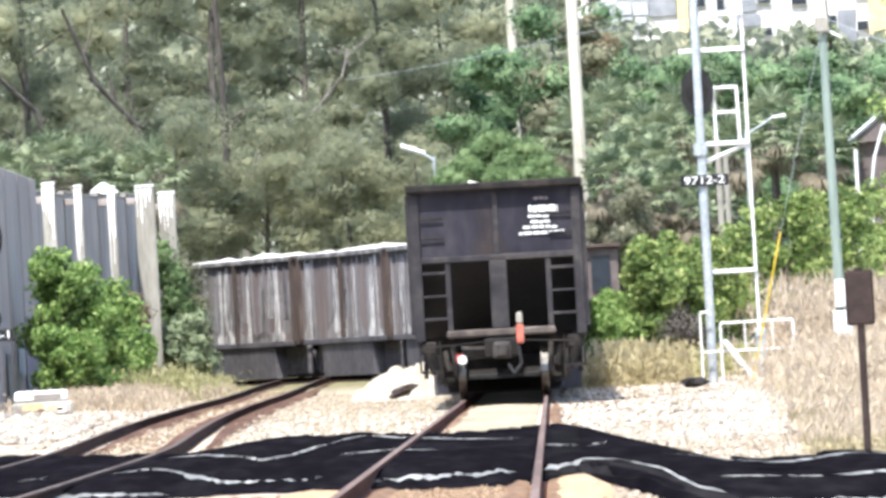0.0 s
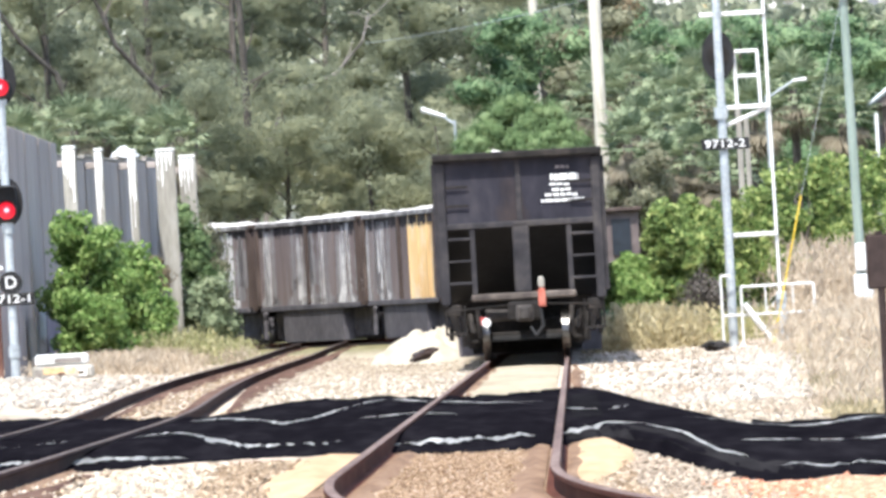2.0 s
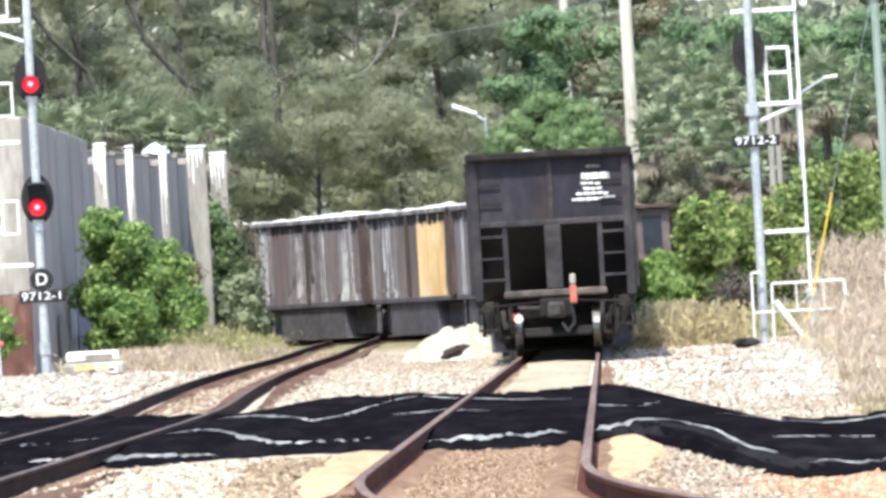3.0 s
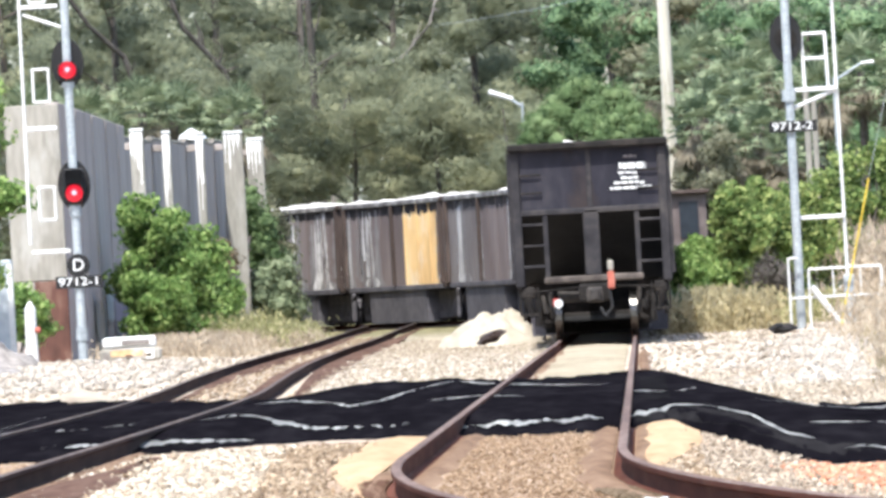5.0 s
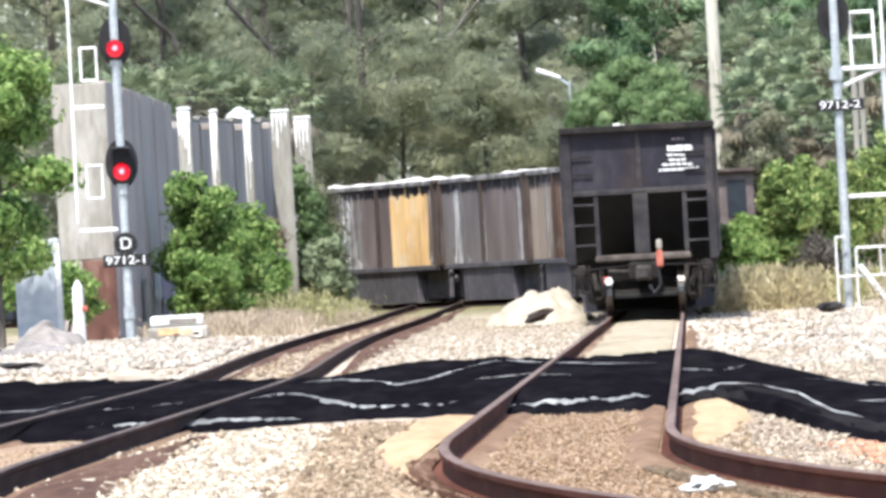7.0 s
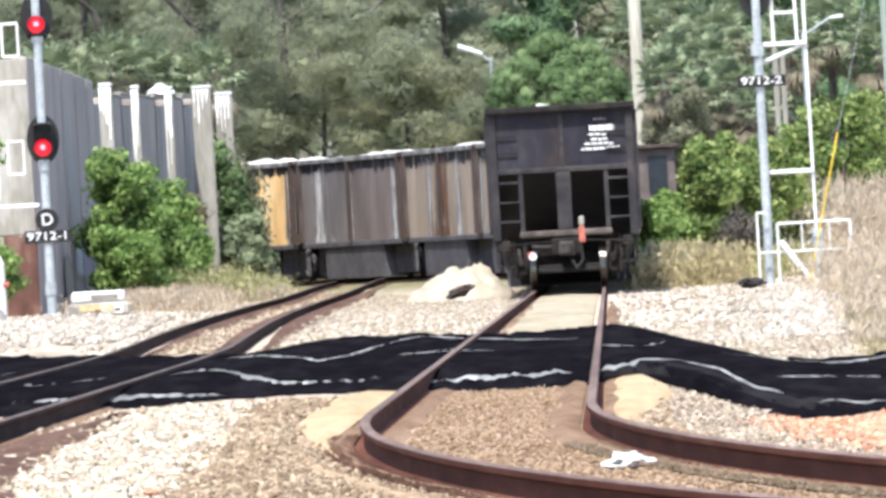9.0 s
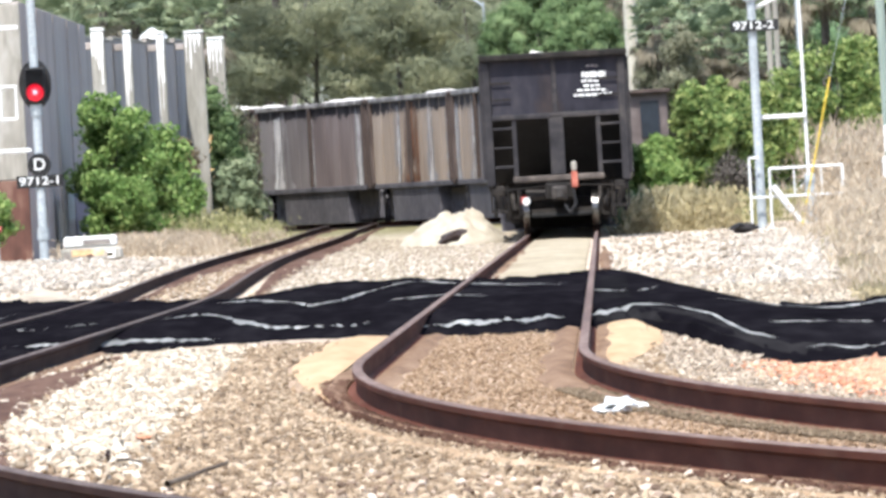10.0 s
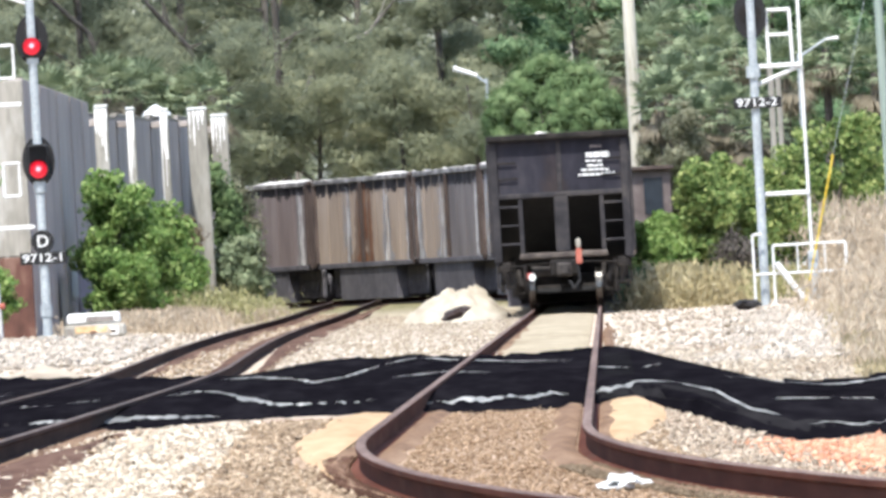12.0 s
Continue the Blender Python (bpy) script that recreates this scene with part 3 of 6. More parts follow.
def build_tracks():
    for second, text in ((False, "rusty main railway track curving over pale ballast"), (True, "rusty second railway track beside the main one")):
        t = thing("railway_track", 0, 0, 0, text, "railway track", "railway tracks")
        for r in (-0.752, 0.752):
            build_rail(t, r, second)
    # rust-stained bed at the foot of every rail, then spilled sand further out
    for second in (False, True):
        for inner, outer, y0, y1 in ((-0.83, -1.02, 40, 108), (-0.67, -0.48, 40, 108), (0.67, 0.46, 40, 108), (0.83, 0.97, 40, 108)):
            s = strip("stained_bed", RUSTY_BED, None, y0, y1, inner, outer, -0.148, seed=inner + 4.0 * second, far_end=True, second=second)
            tagged(s, "rust-stained fines along the foot of the rail", "ballast", kind="stuff")
    for second, y0, y1 in ((False, 160, 232), (True, 142, 390)):
        for inner, outer in ((-1.25, -0.83), (-0.67, -0.3), (0.2, 0.67), (0.83, 1.35)) if second else ((-0.67, -0.5), (0.83, 1.0)):
            s = strip("stained_bed", RUSTY_DARK if second else RUSTY_BED, None, y0, y1, inner, outer, 0.0, seed=inner + 9.0 * second, step=1.0, ragged=0.09, follow=True, second=second)
            tagged(s, "dark rust-stained fines along the foot of the rail", "ballast", kind="stuff")
    s = strip("stained_bed", RUSTY_DARK, None, 58, 104, 0.86, 1.5, -0.14, seed=5.0, ragged=0.2, second=True)
    tagged(s, "dark reddish fines beside the second track", "ballast", kind="stuff")
    s = strip("tan_bed", TAN_BED, None, 150, 330, -0.62, 0.62, 0.0, seed=6.0, step=1.0, ragged=0.03, follow=True, taper=12)
    tagged(s, "tan fines between the rails beyond the road", "ballast", kind="stuff")
    # dark ballast strip that also stands in for shade below the far cars
    s = strip("oily_bed", SHADE_BED, None, 322, 470, -1.9, 1.9, 0.0, seed=4.0, step=2.0, ragged=0.3, follow=True)
    tagged(s, "dark ballast with painted shade under the far cars", "ballast", kind="stuff")
    s = strip("sand_band", SAND, None, 75, 109, -0.98, -1.5, -0.142, seed=1.0, ragged=0.025, far_end=True)
    tagged(s, "tan sand spilled along the outside of the rail", "sand", kind="stuff")
    s = strip("sand_band", TAN_SAND, None, 44, 82, -1.08, -1.3, -0.145, seed=1.7, step=0.35, ragged=0.09)
    tagged(s, "tan sand spilled along the outside of the rail", "sand", kind="stuff")
    s = strip("sand_band", SAND, None, 79, 110, 0.9, 1.36, -0.142, seed=2.0, ragged=0.012, far_end=True)
    tagged(s, "tan sand spilled beside the rail", "sand", kind="stuff")
    s = strip("red_soil", RED_SOIL, None, 60, 84, 1.98, 3.4, -0.162, seed=9.0, ragged=0.3)
    tagged(s, "orange-red soil patch beside the track", "soil", kind="stuff")


def scatter(name, label, mat, count, place, size, seed, sink=0.25):
    """Loose stones as one mesh: each is an uneven eight-sided lump."""
    rng = np.random.default_rng(seed)
    pts = place(rng, count)
    n = len(pts)
    base = np.array([(1, 0, 0), (-1, 0, 0), (0, 1, 0), (0, -1, 0), (0, 0, 1), (0, 0, -1)], float)
    tri = np.array([(0, 2, 4), (2, 1, 4), (1, 3, 4), (3, 0, 4), (2, 0, 5), (1, 2, 5), (3, 1, 5), (0, 3, 5)])
    v = base[None] * rng.uniform(0.5, 1.35, (n, 6, 1)) + rng.normal(0, 0.3, (n, 6, 3))
    q = rng.normal(size=(n, 3, 3))
    q, _ = np.linalg.qr(q)
    v = np.einsum("nij,nkj->nki", q, v)
    s = (size[0] + (size[1] - size[0]) * rng.uniform(0, 1, (n, 1, 1)) ** 2.2) * np.array([1, 1, 0.8])
    v = v * s + pts[:, None, :] + np.array([0, 0, 1]) * s[:, :, :1] * (0.5 - sink)
    f = (tri[None] + (np.arange(n) * 6)[:, None, None]).reshape(-1, 3)
    me = bpy.data.meshes.new(name)
    me.vertices.add(n * 6)
    me.vertices.foreach_set("co", v.reshape(-1))
    me.loops.add(len(f) * 3)
    me.loops.foreach_set("vertex_index", f.reshape(-1))
    me.polygons.add(len(f))
    me.polygons.foreach_set("loop_start", np.arange(len(f)) * 3)
    me.update(calc_edges=True)
    me.materials.append(mat)
    ob = new(name, me)
    return tagged(ob, label, "gravel", kind="stuff")


_ty = np.arange(30, 541, 1.0)
_tx = np.array([track(float(y))[0] for y in _ty])


def centre_x(y):
    return np.interp(y, _ty, _tx)


def build_ballast():
    def band(y0, y1, o0, o1, keep=None, bias=1.0, level=False, z0=-0.165):
        def place(rng, n):
            y = y0 + (y1 - y0) * rng.uniform(0, 1, n) ** bias
            o = rng.uniform(o0, o1, n)
            x = centre_x(y) + o
            ok = np.abs(np.abs(o) - 0.752) > 0.085
            ok &= np.abs(np.abs(o + spacing(y)) - 0.752) > 0.085
            ok &= np.abs(x) < 0.0405 * y + 0.5
            if keep is not None:
                ok &= keep(x, y, o, rng)
            x, y = x[ok], y[ok]
            z = np.full(len(x), z0) if not level else np.array([ground_height(a, b) for a, b in zip(x.tolist(), y.tolist())])
            return np.stack([x, y, z], 1)
        return place

    def sandy(o, y):
        a = np.abs(o)
        return ((o < -1.0) & (o > -1.0 - 0.5 * np.clip((y - 73) / 20, 0, 1))) | ((o > 0.9) & (o < 0.9 + 0.46 * np.clip((y - 79) / 17, 0, 1))) | ((a > 0.48) & (a < 1.0))

    def front(x, y):
        return y < 109 - 28 * np.clip((x - 2.05) / 0.5, 0, 1)

    def dark_strip(o, y):
        a = o + spacing(y)
        return (a > 0.8) & (a < 1.45)

    def is_pale(x, y, o, rng):
        p = np.clip((-1.22 - x) / 0.28, 0, 1) * np.clip((y - 54) / 12, 0.06, 1) * (1 - 0.25 * np.clip((-x - 1.9) / 0.6, 0, 1))
        return rng.uniform(0, 1, len(x)) < p * 0.95

    def off_rail(o, y):
        return (np.abs(np.abs(o) - 0.752) > 0.26) & (np.abs(np.abs(o + spacing(y)) - 0.752) > 0.26)

    def beside(o, y):
        return (np.abs(o) < 0.75) | (np.abs(o + spacing(y)) < 0.75)

    scatter("pale_ballast", "pale angular ballast stones between the tracks", STONE_PALE, 80000,
            band(44, 108, -6.5, -1.1, lambda x, y, o, r: is_pale(x, y, o, r) & front(x, y) & ~beside(o, y) & (~dark_strip(o, y) | (r.uniform(0, 1, len(x)) < 0.2))), (0.01, 0.046), 11, sink=0.42)
    scatter("brown_ballast", "tan and brown ballast stones outside the rails", STONE_BROWN, 128000,
            band(40, 108, -6.0, 1.3, lambda x, y, o, r: ~is_pale(x, y, o, r) & front(x, y) & ~beside(o, y) & (~dark_strip(o, y) | (r.uniform(0, 1, len(x)) < 0.3)) & (~sandy(o, y) | (r.uniform(0, 1, len(x)) < 0.06)), 1.2), (0.008, 0.039), 12, sink=0.42)
    scatter("rusty_ballast", "fine rust-brown ballast between the rails", BED_STONE, 84000,
            band(40, 108, -5.2, 0.75, lambda x, y, o, r: beside(o, y) & front(x, y) & (~sandy(o, y) | (r.uniform(0, 1, len(x)) < 0.25)), 1.2), (0.005, 0.02), 16, sink=0.42)
    scatter("dark_fines", "dark rust-brown crumbs along the foot of the rail", RUSTY_DARK, 8000,
            band(42, 84, -1.06, -0.83, lambda x, y, o, r: r.uniform(0, 1, len(x)) < 0.3 + 0.7 * (o > -0.98), z0=-0.142), (0.005, 0.02), 19, sink=0.4)
    scatter("dark_fines", "dark olive-brown crumbs inside the rail", OLIVE_FINES, 8000,
            band(42, 76, 0.42, 0.69, z0=-0.142), (0.004, 0.016), 23, sink=0.4)
    scatter("tan_fines", "tan crumbs spread over the sand by the rail", STONE_BROWN, 7000,
            band(42, 80, -1.4, -1.02, z0=-0.142), (0.004, 0.022), 24, sink=0.4)
    scatter("grey_ballast", "grey ballast stones beside the track", GREY_STONE, 40000,
            band(52, 108, 0.95, 4.0, lambda x, y, o, r: front(x, y) & ~sandy(o, y) & ((y > 84) | (y < 60) | (r.uniform(0, 1, len(x)) > np.clip((o - 1.6) / 0.6, 0, 0.94))), 1.2), (0.006, 0.03), 17, sink=0.4)
    scatter("red_gravel", "orange-red gravel patch beside the track", RED_STONE, 19000,
            band(58, 84, 1.35, 3.4, lambda x, y, o, r: front(x, y) & (r.uniform(0, 1, len(x)) < np.clip((o - 1.7) / 0.5, 0, 1))), (0.006, 0.03), 18)
    def open_bed(o, y, r):
        return off_rail(o, y) & (((np.abs(o) > 0.85) & (np.abs(o + spacing(y)) > 0.85)) | (r.uniform(0, 1, len(o)) < 0.3))
    scatter("far_gravel", "white and pinkish gravel beyond the road", FAR_STONE, 32000,
            band(163, 330, -16, 9.5, lambda x, y, o, r: open_bed(o, y, r) & ((o > 0.6) | (o < -4)), level=True), (0.006, 0.055), 13)
    scatter("cream_gravel", "fine cream gravel between the two tracks", CREAM_STONE, 26000,
            band(150, 330, -7, 0.7, lambda x, y, o, r: open_bed(o, y, r) & (o + spacing(y) > 0), level=True), (0.006, 0.042), 25)
    scatter("bed_gravel", "brown ballast between the rails of the second track", STONE_BROWN, 22000,
            band(155, 345, -8.5, -3.6, lambda x, y, o, r: off_rail(o, y) & (np.abs(o + spacing(y)) < 1.2), level=True), (0.008, 0.05), 15)
    scatter("bank_gravel", "white and pinkish gravel on the bank beside the road", FAR_STONE, 21000,
            band(114, 165, 1.6, 6.5, lambda x, y, o, r: x > 2.85, level=True), (0.008, 0.05), 14)

    def diagonal(rng, n):
        y = rng.uniform(140, 243, n)
        x = 6.35 + 0.033 * (y - 196) + rng.normal(0, 0.5, n) + 0.3 * np.sin(y * 0.25)
        return np.stack([x, y, np.array([ground_height(a, b) + 0.015 for a, b in zip(x.tolist(), y.tolist())])], 1)
    def yard(rng, n):
        y = rng.uniform(196, 268, n)
        x = -6.9 + rng.normal(0, 1.5, n) - 0.012 * (y - 230)
        x = np.minimum(x, -4.6 - 0.004 * (y - 196) - rng.uniform(0, 0.4, n))
        return np.stack([x, y, np.array([ground_height(a, b) + 0.012 for a, b in zip(x.tolist(), y.tolist())])], 1)
    scatter("white_gravel", "bright white rubble spread beside the signal", PALE_GRAVEL, 5200, yard, (0.02, 0.1), 22)
    scatter("white_gravel", "bright white gravel spread over the bank", PALE_GRAVEL, 7500, diagonal, (0.015, 0.07), 21)


def mound(name, label, mat, x, y, rx, ry, h, seed, category="mound", rough=0.25, skew=0.0):
    verts, faces = [(skew * rx, 0, h)], []
    rings, seg = 14, 44
    for i in range(1, rings + 1):
        f = i / rings
        for j in range(seg):
            a = 2 * math.pi * j / seg
            px, py = rx * f * math.cos(a) + skew * rx * (1 - f), ry * f * math.sin(a)
            z = h * (1 - f ** 1.5) * (1 + rough * noise.noise((px * 2, py * 0.8, seed))) + (0.14 * h * noise.noise((px * 5, py * 1.2, seed)) + 0.09 * h * noise.noise((px * 13, py * 3, seed)) if i < rings else 0)
            verts.append((px, py, z if i < rings else -0.06))
    for j in range(seg):
        faces.append((0, 1 + j, 1 + (j + 1) % seg))
        for i in range(rings - 1):
            a, b = 1 + i * seg + j, 1 + i * seg + (j + 1) % seg
            faces.append((a, a + seg, b + seg, b))
    ob = mesh_object(name, verts, faces, mat, smooth=True)
    ob.location = (x, y, ground_height(x, y))
    return tagged(ob, label, category)


def lump(name, label, mat, x, y, z, rx, ry, rz, seed, category, rough=0.32):
    """One uneven clod lying on the ground."""
    bm = bmesh.new()
    bmesh.ops.create_icosphere(bm, subdivisions=3, radius=1.0)
    for v in bm.verts:
        k = 1 + rough * noise.noise(v.co * 1.7 + Vector((seed, 0, 0))) + 0.45 * rough * noise.noise(v.co * 5 + Vector((0, seed, 0)))
        v.co = Vector((v.co.x * rx * k, v.co.y * ry * k, v.co.z * rz * k))
    ob = part(name, bm, mat)
    ob.location = (x, y, z)
    return tagged(ob, label, category)


build_ground()
build_road()
build_tracks()
build_ballast()
mound("sand_mound", "pale sand and gravel heap beside the track", WHITE_SAND, 1.35, 286, 1.3, 9.0, 0.74, 1.0, "sand heap", 0.55, 0.22)
lump("dark_debris", "dark reddish clump of debris on the gravel heap", SIGN_BACK, 1.26, 269, 0.07, 0.31, 0.6, 0.12, 2.0, "debris").rotation_euler = (0, -0.35, 0)
lump("dark_debris", "dark clump of debris on the gravel bank", UNDER, 6.9, 245, 0.02, 0.27, 0.5, 0.1, 5.0, "debris")
lump("dark_debris", "dark weathered timber lying on the gravel", UNDER, -8.75, 240, 0.0, 0.75, 0.5, 0.1, 7.0, "debris").rotation_euler = (0, 0.06, 0)
lump("dark_debris", "dark weathered timber lying on the gravel", UNDER, -7.6, 203, -0.03, 0.45, 0.5, 0.07, 9.0, "debris")
mound("rubble", "low heap of grey rubble on the gravel", RUBBLE, -8.6, 238, 0.9, 4.0, 0.22, 11.0, "rubble", 0.9)
mound("rubble", "low heap of grey rubble on the gravel", RUBBLE, -9.3, 268, 0.9, 4.0, 0.5, 12.0, "rubble", 0.9)
mound("sand_mound", "small heap of pale gravel beside the road", FAR_STONE, -5.2, 178, 0.7, 3.0, 0.14, 13.0, "stones", 0.9)


t = thing("stick", -0.95, 56.6, -0.118, "dark weathered stick lying on the ballast", "stick")
part("shaft", tube(bmesh.new(), [Vector((-0.125, -1.0, -0.012)), Vector((-0.05, -0.4, -0.002)), Vector((0.03, 0.3, 0.012)), Vector((0.12, 1.0, 0.024))], 0.014, 0.009, 7), STICK_WOOD, t)
t = thing("twig", -1.36, 60.9, -0.128, "thin dark twig lying on the ballast", "twig")
part("shaft", tube(bmesh.new(), [Vector((-0.06, 0.4, 0)), Vector((0.0, 0.05, 0.008)), Vector((0.07, -0.4, 0))], 0.007, 0.004, 6), SIGN_BACK, t)
lump("clod", "small dark brown clod on the ballast", SIGN_BACK, -1.49, 62.2, -0.12, 0.013, 0.05, 0.028, 21.0, "clod")
lump("clod", "small reddish clod on the ballast", RED_SOIL, -1.41, 67.1, -0.13, 0.045, 0.1, 0.014, 22.0, "clod")


# the train
HALF, COUPLED = 7.45, 15.95
SPEED = 4.42


def wheelset(parent, y, bright):
    bm = bmesh.new()
    rod(bm, (-1.0, 0, 0), (1.0, 0, 0), 0.085)
    for s in (-1, 1):
        rod(bm, (s * 0.69, 0, 0), (s * 0.72, 0, 0), 0.485, sides=24)
        rod(bm, (s * 0.72, 0, 0), (s * 0.83, 0, 0), 0.46, sides=24)
        rod(bm, (s * 0.82, 0, 0), (s * 0.9, 0, 0), 0.13, sides=12)
    ws = part("wheelset", bm, UNDER if bright else HOPPER_IRON, parent)
    if bright:
        ws.data.materials.append(TREAD)
        for p in ws.data.polygons:
            r = math.hypot(p.center.y, p.center.z)
            if r > 0.42 and abs(p.normal.x) < 0.5:
                p.material_index = 1
    ws.matrix_basis = pose(0, y, 0.46)
    return ws


def bogie(car, y, bright):
    bm = boxed(-1.05, 1.05, -0.22, 0.22, 0.5, 0.78, bevel=0.04)
    bg = part("bogie", bm, UNDER, car)
    bg.matrix_basis = pose(0, y, 0)
    for s in (-1, 1):
        bm = bmesh.new()
        x0, x1 = s * 1.02 - 0.1, s * 1.02 + 0.1
        box(bm, x0, x1, -1.15, 1.15, 0.55, 0.72, 0.03)
        box(bm, x0, x1, -0.45, 0.45, 0.25, 0.4, 0.03)
        for e in (-1, 1):
            rod(bm, (s * 1.02, e * 0.4, 0.33), (s * 1.02, e * 0.95, 0.62), 0.07)
            box(bm, x0 - 0.03, x1 + 0.03, e * 0.9 - 0.16, e * 0.9 + 0.16, 0.33, 0.6, 0.04)
        if not bright:
            box(bm, x0 + 0.02, x1 - 0.02, -1.52, 1.52, 0.1, 1.05, 0.05)
        for k in (-0.14, 0.14):
            rod(bm, (s * 1.02, k, 0.36), (s * 1.02, k, 0.6), 0.08)
        part("side_frame", bm, BOGIE_IRON if bright else HOPPER_IRON, bg)
    for e in (-0.89, 0.89):
        wheelset(bg, e, bright)
    return bg


def load_heap(car, seed, level, heap):
    verts, faces = [], []
    ny, nx = 40, 9
    for j in range(ny + 1):
        y = -HALF + 0.25 + (2 * HALF - 0.5) * j / ny
        for i in range(nx + 1):
            x = -1.42 + 2.84 * i / nx
            edge = 1 - abs(2 * i / nx - 1) ** 3.0
            hump = 0.36 * edge * (0.55 + 0.45 * math.cos(2 * math.pi * (y / HALF)) ) * smooth((HALF - abs(y)) / 1.2)
            verts.append((x, y, level + heap * hump + 0.12 * noise.noise((x * 2.5, y * 1.1, seed)) + 0.09 * noise.noise((x * 7, y * 4, seed))))
    for j in range(ny):
        for i in range(nx):
            a = j * (nx + 1) + i
            faces.append((a, a + 1, a + nx + 2, a + nx + 1))
    mesh_object("stone_load", verts, faces, LOAD, car, "heaped white crushed stone", smooth=True)


def hopper_car(label, rear, front, frame_mat, streaks=(), rusts=(), seed=0.0, bright=False, split=0.0):
    """A hopper car, rear end at y = -HALF, standing on the rail heads at z = 0."""
    car = thing("hopper_car", 0, 0, 0, label, "hopper car", "cars of the train")
    top, sill = 3.9, 1.22
    for s in (-1, 1):
        for y0, y1, m, n in ((-HALF, split, rear, "rear"), (split, HALF, front, "front")):
            bm = boxed(s * 1.5 - 0.02, s * 1.5 + 0.02, y0 + 0.004, y1 - 0.004, sill, top)
            part("side_sheet", bm, m, car)
        for i in range(9):
            y = -HALF + 0.09 + (2 * HALF - 0.18) * i / 8
            big = i in (0, 4, 8)
            d = 0.12 if big else 0.02
            part("side_post", boxed(s * 1.522, s * (1.522 + d), y - (0.09 if big else 0.05), y + (0.09 if big else 0.05), sill + 0.02, top - 0.1, bevel=0.012)
                 if s > 0 else boxed(-(1.522 + d), -1.522, y - (0.09 if big else 0.05), y + (0.09 if big else 0.05), sill + 0.02, top - 0.1, bevel=0.012),
                 frame_mat if big else (rear if y < split else front), car)
        part("top_chord", boxed(s * 1.54 - 0.07, s * 1.54 + 0.07, -HALF - 0.02, HALF + 0.02, top - 0.1, top + 0.06, bevel=0.02), frame_mat if bright else DUSTY_CHORD, car)
        part("side_sill", boxed(s * 1.5 - 0.05, s * 1.5 + 0.05, -HALF - 0.05, HALF + 0.05, sill - 0.16, sill, bevel=0.015), UNDER if bright else HOPPER_IRON, car)
    jit = random.Random(int(seed * 10) + 1)
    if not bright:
        # ragged dark band: grime plus the chord's shade, put into the colour
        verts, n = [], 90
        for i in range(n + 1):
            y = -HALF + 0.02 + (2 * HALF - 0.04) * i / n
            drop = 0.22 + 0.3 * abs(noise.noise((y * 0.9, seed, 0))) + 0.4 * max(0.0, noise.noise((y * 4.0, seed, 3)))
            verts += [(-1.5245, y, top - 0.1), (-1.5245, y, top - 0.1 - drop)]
        mesh_object("grime_band", verts, [(2 * i, 2 * i + 1, 2 * i + 3, 2 * i + 2) for i in range(n)], GRIME_SHADE, car, "dark band of grime and painted shade below the top edge")

    def run(name, mat, text, y, w, count, lo, hi, reach, out=1.528):
        """Thin uneven runs of dirt down the side."""
        for k in range(count):
            yy = y + jit.uniform(-0.5, 0.5) * w
            z1, z0 = top - 0.1 - jit.random() * 0.5, sill + 0.01 + jit.random() * reach * (k % 2)
            r, verts, drift = jit.uniform(lo, hi) * w, [], 0.0
            n = 14
            for i in range(n + 1):
                f = i / n
                drift += jit.uniform(-0.02, 0.02)
                half = r * (0.35 + 0.65 * f + jit.uniform(-0.25, 0.25)) * (2.2 if f > 0.86 and k % 2 == 0 else 1)
                for e in (-1, 1):
                    verts.append((-out, yy + drift + e * max(0.012, half), z1 + (z0 - z1) * f))
            mesh_object(name, verts, [(2 * i, 2 * i + 1, 2 * i + 3, 2 * i + 2) for i in range(n)], mat, car, text)

    for y, w in streaks:
        run("lime_wash", WASH, "thin greyish lime wash on the side", y, 2.6 * w, 4, 0.1, 0.26, 0.7, 1.5255)
        run("lime_streak", CAR_STREAK, "white lime streak run down the side", y, w, 6, 0.07, 0.34, 0.9)
    for y, w in rusts:
        run("rust_wash", RUST_WASH, "thin brown rust wash on the side", y, 2.4 * w, 3, 0.1, 0.24, 0.7, 1.5265)
        run("rust_streak", RUST, "orange rust streak run down the side", y, w, 5, 0.08, 0.24, 0.8)
    # ends
    for e in (-1, 1):
        y = e * (HALF - 0.03)
        part("end_plate", boxed(-1.48, 1.48, y - 0.02, y + 0.02, 2.62, top - 0.04), CAR_BLACK if bright else frame_mat, car)
        part("end_cap", boxed(-1.62, 1.62, y + e * 0.06 - 0.17, y + e * 0.06 + 0.17, top - 0.08, top + 0.07, bevel=0.03), UNDER if bright else frame_mat, car)
        part("end_ledge", boxed(-1.48, 1.48, y + e * 0.02 - 0.07, y + e * 0.02 + 0.07, 2.52, 2.64, bevel=0.02), frame_mat, car)
        bm = bmesh.new()
        vs = [bm.verts.new(v) for v in ((-1.47, e * (HALF - 0.12), 2.6), (1.47, e * (HALF - 0.12), 2.6), (1.47, e * 4.3, 1.15), (-1.47, e * 4.3, 1.15))]
        vs += [bm.verts.new(v.co + Vector((0, 0, 0.05))) for v in vs]
        for f in ((0, 1, 2, 3), (4, 5, 6, 7), (0, 1, 5, 4), (1, 2, 6, 5), (2, 3, 7, 6), (3, 0, 4, 7)):
            bm.faces.new([vs[i] for i in f])
        part("slope_sheet", bm, BLACK, car)
        part("centre_post", boxed(-0.16, 0.16, y - 0.09, y + 0.05, 1.28, 2.6, bevel=0.02), frame_mat, car)
